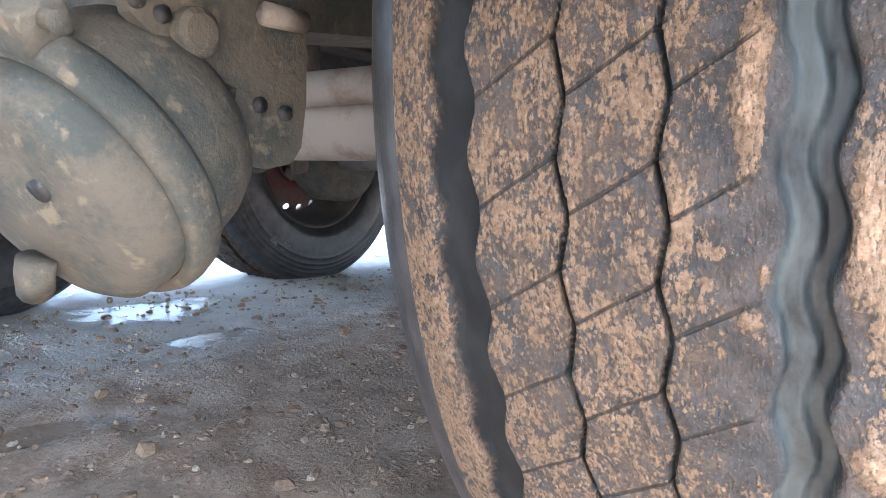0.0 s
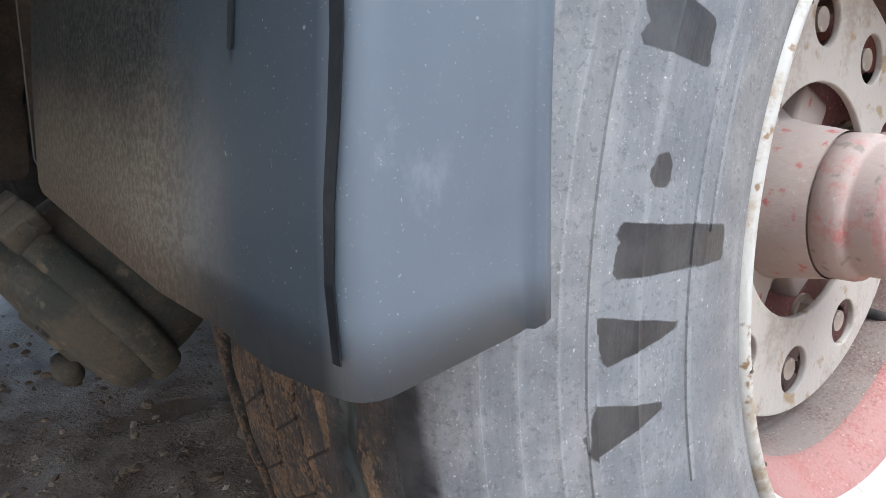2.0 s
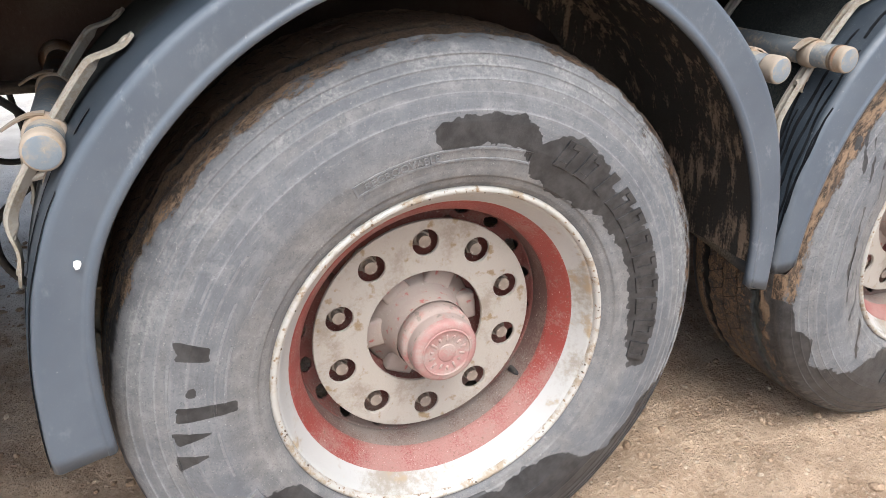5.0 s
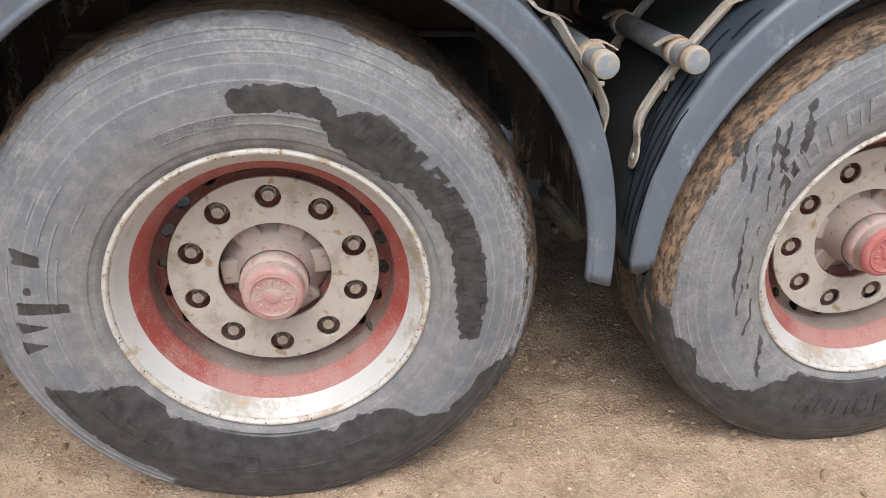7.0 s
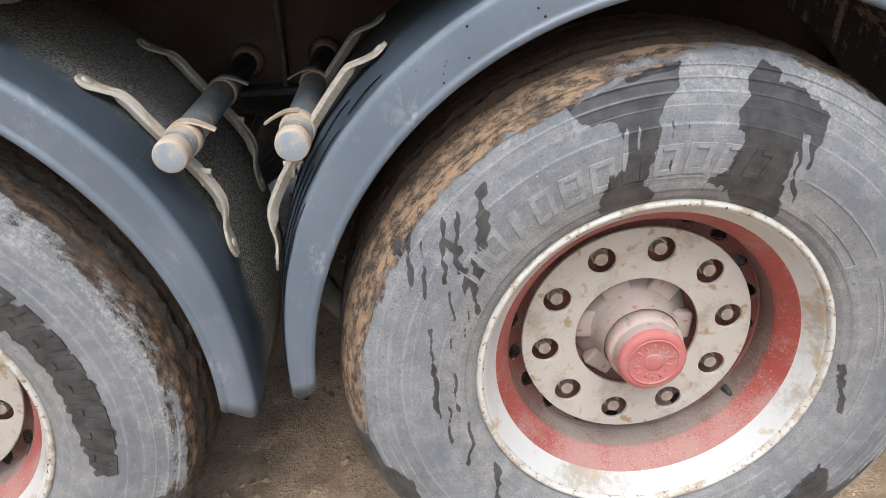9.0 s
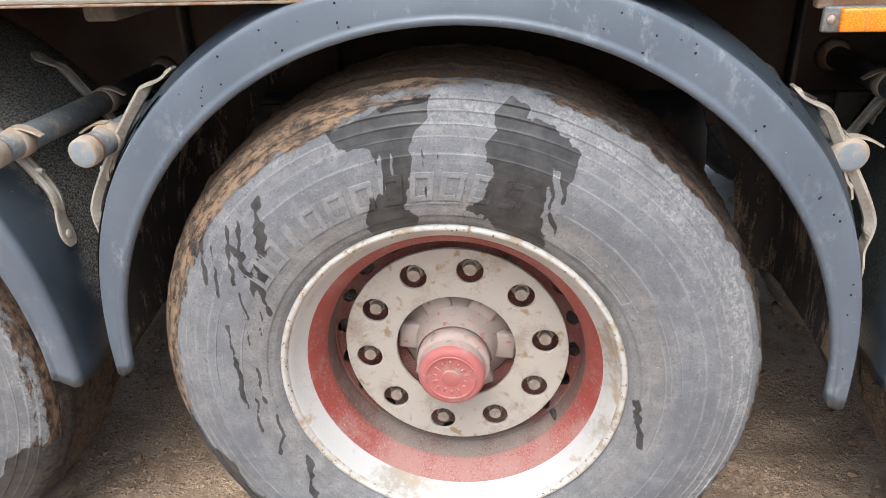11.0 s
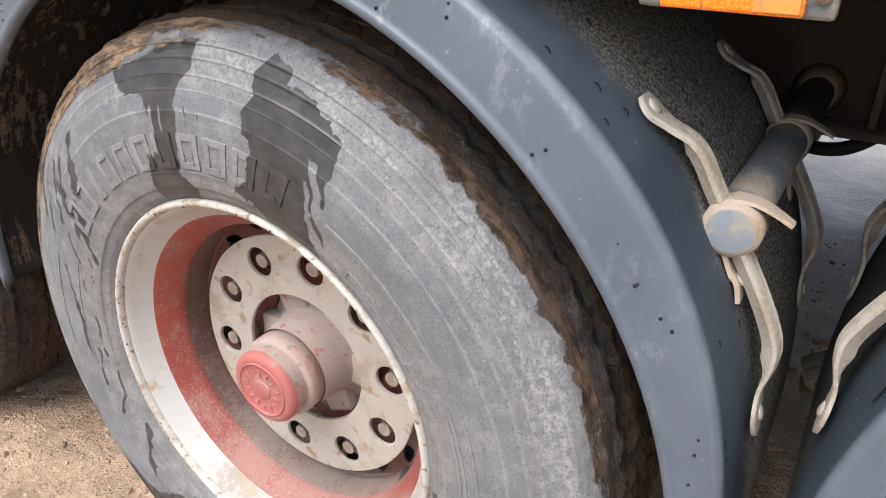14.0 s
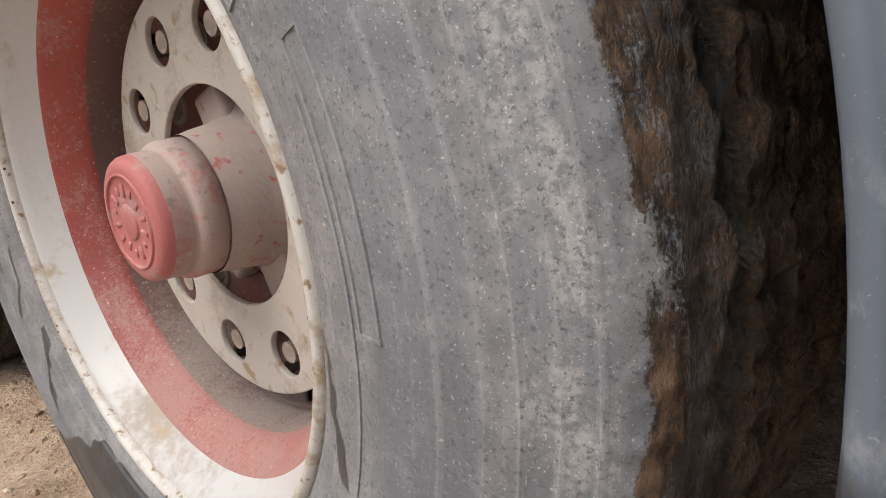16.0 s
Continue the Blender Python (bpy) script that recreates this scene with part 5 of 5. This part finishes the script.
SLOPE = math.degrees(math.atan(0.019))
X0, X1 = -4.2, 4.6
body = thing("trailer_body", "white trailer body with a dirty lower side rail", "trailer", pose(0, 0, 1.166, 0, SLOPE, 0))
rail_prof = [(0.03, 0.004), (0.012, 0.0), (0.003, 0.002), (-0.001, 0.008), (0.0, 0.03), (0.003, 0.055), (0.003, 0.10), (-0.002, 0.125), (-0.002, 0.16), (0.03, 0.165), (0.04, 0.165)]
part("side_rail", loft([[(x, y, z) for y, z in rail_prof] for x in np.linspace(X0, X1, 24)]), M["body"], body, "white side rail with grime along its fold")
part("rail_lip", box(X0, X1, 0.001, 0.045, -0.003, 0.001, 0.001, 1), M["rusty"], body, "rust-red edge under the rail")
part("side_panel", box(X0, X1, 0.015, 0.04, 0.15, 1.2, 0.004, 1), M["body"], body)
part("far_panel", box(X0, X1, 2.51, 2.545, 0.0, 1.2, 0.004, 1), M["body"], body)
part("roof", box(X0, X1, 0.015, 2.545, 1.2, 1.24, 0.01, 1), M["body"], body)
part("floor_deck", box(X0, X1, 0.045, 2.51, 0.06, 0.14, 0.004, 1), M["chassis"], body, "black underside of the floor")
for x in (X0, X1 - 0.04):
    part("end_wall", box(x, x + 0.04, 0.05, 2.5, 0.145, 1.19, 0.004, 1), M["body"], body)
for k in range(22):
    x = X0 + 0.2 + 0.4 * k
    part("cross_bearer", box(x - 0.025, x + 0.025, 0.05, 2.5, -0.03, 0.058, 0.004, 1), M["chassis"], body)
for x in (0.265, 1.455, -0.92):
    part("rail_clip", box(x - 0.028, x + 0.028, -0.006, 0.02, -0.012, 0.055, 0.004, 2), M["box"], body, "cream plastic clip on the rail")

chassis = thing("chassis", "grimy dark steel chassis beams under the floor", "chassis", pose(0, 0, 1.166, 0, SLOPE, 0))
for y0, y1 in ((BEAM_Y, BEAM_Y + 0.012), (1.94, 1.952)):
    part("beam_web", box(X0, X1, y0, y1, -0.27, 0.059, 0.002, 1), M["oxide"], chassis, "oxide-red steel web")
    part("beam_flange", box(X0, X1, y0 - 0.05, y1 + 0.05, -0.285, -0.27, 0.003, 1), M["chassis"], chassis)
for x in (-1.4, -0.66, -0.30, 0.68, 1.02, 1.98, 2.34, 3.3):
    part("web_stiffener", box(x - 0.005, x + 0.005, BEAM_Y - 0.045, BEAM_Y - 0.002, -0.268, -0.03, 0.001, 1), M["chassis"], chassis)
for x in (-2.4, 0.68, 3.2):
    part("cross_member", box(x - 0.04, x + 0.04, BEAM_Y + 0.02, 1.93, -0.28, -0.16, 0.006, 1), M["chassis"], chassis)

for x in AXLES:
    ax = thing("axle", "dusty steel axle tube between the wheels", "axle", pose(x, 0, HUB_Z), "axles of the trailer")
    part("beam", pipe([(0, 0.3, 0), (0, 2.25, 0)], 0.063, 24), M["axle"], ax)
    for y, s in ((0.4, 1), (2.15, -1)):
        part("brake_drum", revolve([(0.06, y - s * 0.08), (0.17, y - s * 0.08), (0.185, y - s * 0.06), (0.185, y + s * 0.07), (0.17, y + s * 0.075), (0.05, y + s * 0.075)], 40), M["brake"], ax, "mud-caked brake drum")
    part("cam_tube", pipe([(-0.11, 0.5, 0.03), (-0.11, 2.05, 0.03)], 0.024, 14), M["axle"], ax)
    for y in (0.59, 1.96):
        arm = part("trailing_arm", loft([[(xx, y - 0.045, zz - 0.035), (xx, y + 0.045, zz - 0.035), (xx, y + 0.045, zz + 0.035), (xx, y - 0.045, zz + 0.035)] for xx, zz in ((-0.52, 0.03), (-0.36, 0.075), (-0.15, 0.1), (0.1, 0.1), (0.26, 0.02), (0.42, -0.02))], True), M["brake"], ax, "mud-splashed trailing arm", smooth=False)
        part("air_spring", revolve([(0.05, -0.02), (0.11, 0.0), (0.125, 0.05), (0.12, 0.1), (0.125, 0.15), (0.12, 0.2), (0.1, 0.25), (0.05, 0.26)], 32), M["black"], ax, "black rubber air spring", m=pose(0.40, y, 0.0, 90, 0, 0) @ Matrix.Diagonal((1, 1.42, 1, 1)))
        out_line = [(-0.36, 0.38), (-0.36, 0.25), (-0.405, 0.12), (-0.405, -0.03), (-0.41, -0.065), (-0.42, -0.078), (-0.445, -0.083), (-0.47, -0.08), (-0.476, -0.06), (-0.472, -0.026), (-0.495, -0.02), (-0.525, -0.008), (-0.553, 0.012), (-0.562, 0.04), (-0.56, 0.38)]
        s = 1 if y < 1.2 else -1
        h = part("hanger", loft([[(px, y - s * 0.11 + d, pz) for px, pz in out_line] for d in (0, 0.012)], True), M["brake"], ax, "muddy steel hanger plate with bolt holes", smooth=False)
        part("hanger_back", loft([[(px, y + s * 0.1 + d, pz) for px, pz in out_line] for d in (0, 0.012)], True), M["chassis"], ax, smooth=False)
        for px, pz in ((-0.549, 0.02), (-0.531, 0.014), (-0.517, 0.034), (-0.452, -0.036), (-0.428, -0.04), (-0.47, 0.06)):
            part("bolt_hole", pipe([(px, y - s * 0.113, pz), (px, y - s * 0.104, pz)], 0.006, 14), M["black"], h)
        part("pivot_bolt", pipe([(-0.508, y - s * 0.122, 0.006), (-0.508, y - s * 0.119, 0.006), (-0.508, y - s * 0.105, 0.006)], [0.012, 0.0165, 0.018], 18), M["brake"], h, "muddy pivot bolt head", smooth=False)
        part("cable_clip", pipe([(-0.455, y - s * 0.12, 0.028), (-0.415, y - s * 0.116, 0.03)], 0.009, 8), M["axle"], h)


# ---- brake chambers ----
def brake_chamber(m, label):
    c = thing("brake_chamber", label, "brake chamber", m, "brake chambers")
    part("back_housing", revolve([(0.0, -0.006), (0.03, -0.006), (0.034, -0.002), (0.06, 0.0), (0.078, 0.004), (0.088, 0.012), (0.092, 0.03), (0.093, 0.05)], 56), M["brake"], c, "mud-caked pressed steel cover")
    ring = part("clamp_band", revolve([(0.093, 0.034), (0.101, 0.032), (0.105, 0.038), (0.106, 0.046), (0.105, 0.056), (0.101, 0.062), (0.093, 0.06)], 56), M["brake"], c, "muddy clamp band")
    part("front_housing", revolve([(0.093, 0.055), (0.094, 0.08), (0.092, 0.10), (0.085, 0.12), (0.07, 0.135), (0.045, 0.145), (0.044, 0.2), (0.03, 0.205), (0.0, 0.206)], 56), M["brake"], c)
    for s in (-1, 1):
        part("clamp_lug", box(-0.012, 0.012, 0.03, 0.066, -0.008, 0.02, 0.004), M["brake"], ring, m=Matrix.Rotation(radians(18 + s * 7), 4, "Y") @ pose(0, 0, 0.108))
    part("clamp_bolt", pipe([(-0.03, 0.048, 0), (0.034, 0.048, 0)], 0.006, 8), M["brake"], ring, m=Matrix.Rotation(radians(18), 4, "Y") @ pose(0, 0, 0.118), smooth=False)
    part("breather", pipe([(-0.02, -0.008, -0.035), (-0.025, -0.014, -0.045), (-0.04, -0.014, -0.06)], 0.013, 12), M["brake"], c)
    part("release_plug", pipe([(0.035, -0.004, 0.02), (0.035, 0.004, 0.02)], 0.008, 10), M["black"], c)
    return c


for x in AXLES:
    way = Vector((0.798, 0.073, 0.598)).normalized()
    turn = way.to_track_quat("Y", "Z").to_matrix().to_4x4()
    brake_chamber(Matrix.Translation((x - 0.589, 0.538, 0.385)) @ turn, "mud-caked round brake chamber beside the hanger")

# ---- side locker, lamps, straps and hoses ----
lk = thing("side_skirt", "cream painted side skirt panel hung under the rail", "panel")
part("panel", box(-2.1, -0.668, 0.0, 0.11, 0.668, 1.012, 0.014, 3), M["box"], lk)
part("end_strip", box(-0.669, -0.664, 0.012, 0.10, 0.69, 1.0, 0.002, 1), M["tube_end"], lk, "grey sealing strip")
part("top_ledge", loft([[(x, 0.10, 1.006), (x, 0.47, 1.10), (x, 0.47, 1.09), (x, 0.10, 0.99)] for x in (-2.0, -0.70)], True), M["rusty"], lk, "dirty sloping ledge behind the panel", smooth=False)
for x in (-1.8, -1.0):
    part("hanger_strap", box(x - 0.02, x + 0.02, 0.04, 0.08, 1.0, 1.2, 0.003, 1), M["rusty"], lk)


def side_marker(x, z):
    s = thing("side_reflector", "amber side reflector in a grey holder under the rail", "reflector", pose(x, 0, z, 0, SLOPE, 0), "side reflectors")
    part("holder", box(-0.067, 0.067, 0.004, 0.016, -0.0165, 0.0165, 0.004, 2), M["tube"], s, "grey plastic holder")
    part("lens", box(-0.048, 0.048, -0.006, 0.006, -0.0148, 0.0148, 0.003, 2), M["amber"], s, "amber ribbed lens")
    part("lamp_dome", box(0.016, 0.046, -0.0075, -0.004, -0.0125, 0.0125, 0.001, 2), M["dull_amber"], s, "frosted lamp window")
    part("lens_seam", box(-0.0186, -0.0176, -0.0064, -0.0055, -0.0142, 0.0142, 0.0002, 1), M["rusty"], s, "fine dark seam across the lens")
    part("mount", box(-0.075, 0.075, 0.01, 0.03, 0.013, 0.045, 0.002, 1), M["rusty"], s, "rusty mounting strip")
    for x in (-0.0575, 0.0575):
        part("screw", pipe([(x, 0.005, 0.0), (x, 0.0015, 0)], 0.0055, 12), M["nut"], s)
    return s


side_marker(-0.52, 1.138)
side_marker(1.878, 1.095)


def strap(x, w):
    z = edge_z(x)
    s = thing("tension_strap", "black woven strap hooked under the side rail", "strap", None, "curtain straps")
    part("webbing", ribbon([(x, -0.006, z + 0.5), (x, -0.007, z + 0.2), (x, -0.008, z + 0.05), (x, -0.008, z + 0.008), (x, -0.004, z - 0.012), (x, 0.006, z - 0.02), (x, 0.02, z - 0.014)], (1, 0, 0), w, 0.003), M["strap"], s, smooth=False)
    for a, b in ((-1, 1), (1, -1)):
        part("stitching", ribbon([(x + w * 0.4 * a, -0.0098, z + 0.012), (x + w * 0.4 * b, -0.0092, z + 0.07)], (1, 0, 0), 0.0012, 0.0006), M["thread"], s, "pale cross stitching", smooth=False)
    part("hook", pipe(curve_points([(x - w * 0.62, 0.012, z + 0.004), (x - w * 0.6, 0.012, z - 0.012), (x - w * 0.4, 0.012, z - 0.016), (x + w * 0.5, 0.012, z - 0.016), (x + w * 0.66, 0.012, z - 0.012), (x + w * 0.68, 0.012, z + 0.002)], 4), 0.005, 10), M["rusty"], s, "rusty wire hook")
    return s


strap(-0.407, 0.042)
strap(2.035, 0.055)


def hose(points, r, label):
    h = part("air_hose", pipe(curve_points(points, 8), r, 10), M["black"], None, label)
    return tagged(h, label, "hose", "air hoses")


hose([(-0.66, 0.5, 0.93), (-0.595, 0.5, 0.87), (-0.578, 0.5, 0.82), (-0.59, 0.5, 0.76), (-0.64, 0.5, 0.715), (-0.678, 0.5, 0.675), (-0.684, 0.5, 0.61), (-0.655, 0.5, 0.555), (-0.62, 0.52, 0.525)], 0.0075, "black rubber air hose hanging below the chassis")
hose([(-0.70, 0.6, 0.91), (-0.72, 0.58, 0.85), (-0.70, 0.56, 0.80), (-0.645, 0.55, 0.775), (-0.60, 0.56, 0.77)], 0.006, "thin black air hose beside the chassis")
hose([(-0.612, 0.56, 0.9), (-0.602, 0.56, 0.8), (-0.604, 0.56, 0.7), (-0.615, 0.57, 0.6)], 0.005, "pale dusty cable hanging below the chassis")
hose([(1.80, 0.66, 0.845), (1.87, 0.66, 0.80), (1.935, 0.66, 0.795), (1.985, 0.665, 0.825), (2.02, 0.67, 0.88), (2.04, 0.68, 0.92)], 0.011, "thick black air hose looping below the beam")
hose([(1.82, 0.67, 0.83), (1.90, 0.67, 0.835), (1.98, 0.67, 0.85), (2.06, 0.68, 0.885)], 0.0035, "thin black cable sagging below the beam")
hose([(0.6, 1.0, 0.9), (0.72, 1.0, 0.85), (0.86, 1.0, 0.9)], 0.01, "black rubber air hose looping between the axles")


# ---- ground ----
def ground_height(x, y):
    v = Vector((x, y, 0))
    h = 0.010 * noise.noise(v * 1.3) + 0.009 * noise.noise(v * 4.0) + 0.011 * noise.noise(v * 11.0) + 0.007 * noise.noise(v * 27.0)
    if -1.5 < y < 4:
        h += 0.009 * math.sin((y * 3.1 + 0.8 * noise.noise(v * 0.9)) * 3.0) * (0.5 + 0.5 * noise.noise(v * 0.7))
    for ax in AXLES:
        for yy in (0.21, 2.34):
            d = math.hypot((x - ax) / 0.28, (y - yy) / 0.3)
            h *= smooth01(0.5, 1.3, d) if d < 1.3 else 1
    return h - 0.004


POOLS = ((0.42, 2.02, 0.3, 0.17), (0.33, 1.6, 0.18, 0.08), (0.05, 2.6, 0.5, 0.2), (0.72, -0.28, 0.22, 0.08), (-0.3, 1.2, 0.2, 0.06))


def ground_mesh():
    def spread(lo, hi, fine, near0, near1):
        inner = np.arange(near0, near1 + 1e-6, fine)
        k = 34
        a = near0 - np.geomspace(fine, near0 - lo, k)
        b = near1 + np.geomspace(fine, hi - near1, k)
        return np.concatenate([a[::-1], inner, b])
    xs, ys = spread(-400, 400, 0.015, -1.2, 3.0), spread(-400, 400, 0.016, -0.9, 2.8)
    pts = np.zeros((len(ys), len(xs), 3))
    pool = np.zeros((len(ys), len(xs)))
    for i, y in enumerate(ys):
        for j, x in enumerate(xs):
            near = -3 < x < 5 and -3 < y < 5
            p = max((1 - (((x - cx) / rx) ** 2 + ((y - cy) / ry) ** 2) * 0.5 for cx, cy, rx, ry in POOLS), default=0) if near else 0
            p = max(0.0, p)
            z = ground_height(x, y) if near else -0.004
            pts[i, j] = (x, y, z * (1 - 0.7 * min(1, p)) - 0.004 * min(1, p))
            pool[i, j] = p
    me = grid_mesh("ground", pts, False)
    set_attr(me, "pool", pool)
    # pale: painted brightness, rising from under the trailer to the far yard
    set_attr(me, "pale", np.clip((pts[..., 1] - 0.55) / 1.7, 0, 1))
    return finish(me, M["ground"])


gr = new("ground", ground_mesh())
tagged(gr, "wet brown dirt yard with gravel and shallow puddles", "ground", "", "structure")
field = part("grass_field", loft([[(-300, 40, 0.03), (300, 40, 0.03)], [(-300, 300, 0.4), (300, 300, 0.4)]]), M["grass"], None)
tagged(field, "pale green grass field beyond the yard", "grass", "", "stuff")


def scatter(seed, count, sizes, flat, area):
    """Broken lumps strewn over the ground, each an uneven twenty-sided stone, half sunk in the dirt."""
    dice = random.Random(seed)
    ball = bmesh.new()
    bmesh.ops.create_icosphere(ball, subdivisions=1, radius=1)
    corners, faces = np.array([v.co for v in ball.verts]), np.array([[v.index for v in f.verts] for f in ball.faces])
    ball.free()
    rng = np.random.default_rng(seed)
    pts, tris = [], []
    for k in range(count):
        x, y = dice.uniform(*area[0]), dice.uniform(*area[1])
        r = dice.choice(sizes) * dice.uniform(0.7, 1.4)
        turn = np.array(Euler((dice.uniform(0, 6), dice.uniform(0, 6), dice.uniform(0, 6))).to_matrix())
        lump = corners * (1 + rng.uniform(-0.28, 0.22, (len(corners), 1))) * (dice.uniform(0.8, 1.4), 1.0, dice.uniform(0.6, 1.0))
        lump = lump @ turn.T * (1, 1, flat) * r + (x, y, ground_height(x, y) + r * 0.2 * flat)
        pts.append(lump)
        tris.append(faces + k * len(corners))
    me = bpy.data.meshes.new("lumps")
    me.from_pydata(np.concatenate(pts).tolist(), [], np.concatenate(tris).tolist())
    return me


def lump_mat(name, dark, light):
    m = Nodes(name)
    shade = m.t.nodes.new("ShaderNodeNewGeometry").outputs["Random Per Island"]
    n = m.noise(m.coord(), 190, 4, 0.7)
    base = m.mix(shade, dark, light)
    m.set(Base_Color=m.mix(m.math("MULTIPLY", m.ramp(n, 0.4, 0.65), 0.6), base, tuple(v * 0.6 for v in dark)), Roughness=0.85)
    m.bump(n, 0.6, 0.002)
    return m.mat


M["stone"], M["clod"] = lump_mat("pale_gravel", (0.34, 0.24, 0.165), (0.60, 0.49, 0.37)), lump_mat("dirt_clod", (0.27, 0.18, 0.115), (0.47, 0.34, 0.235))
st = part("gravel", scatter(11, 5200, (0.002, 0.003, 0.003, 0.004, 0.005, 0.007), 0.75, ((-1.2, 3.2), (-0.9, 2.2))), M["stone"], None, smooth=False)
tagged(st, "loose pale gravel scattered on the dirt", "gravel", "", "stuff")
cl = part("dirt_clods", scatter(23, 2600, (0.004, 0.006, 0.007, 0.009, 0.013), 0.6, ((-1.2, 3.2), (-0.9, 2.2))), M["clod"], None, smooth=False)
tagged(cl, "crumbled brown dirt clods lying on the yard", "dirt", "", "stuff")
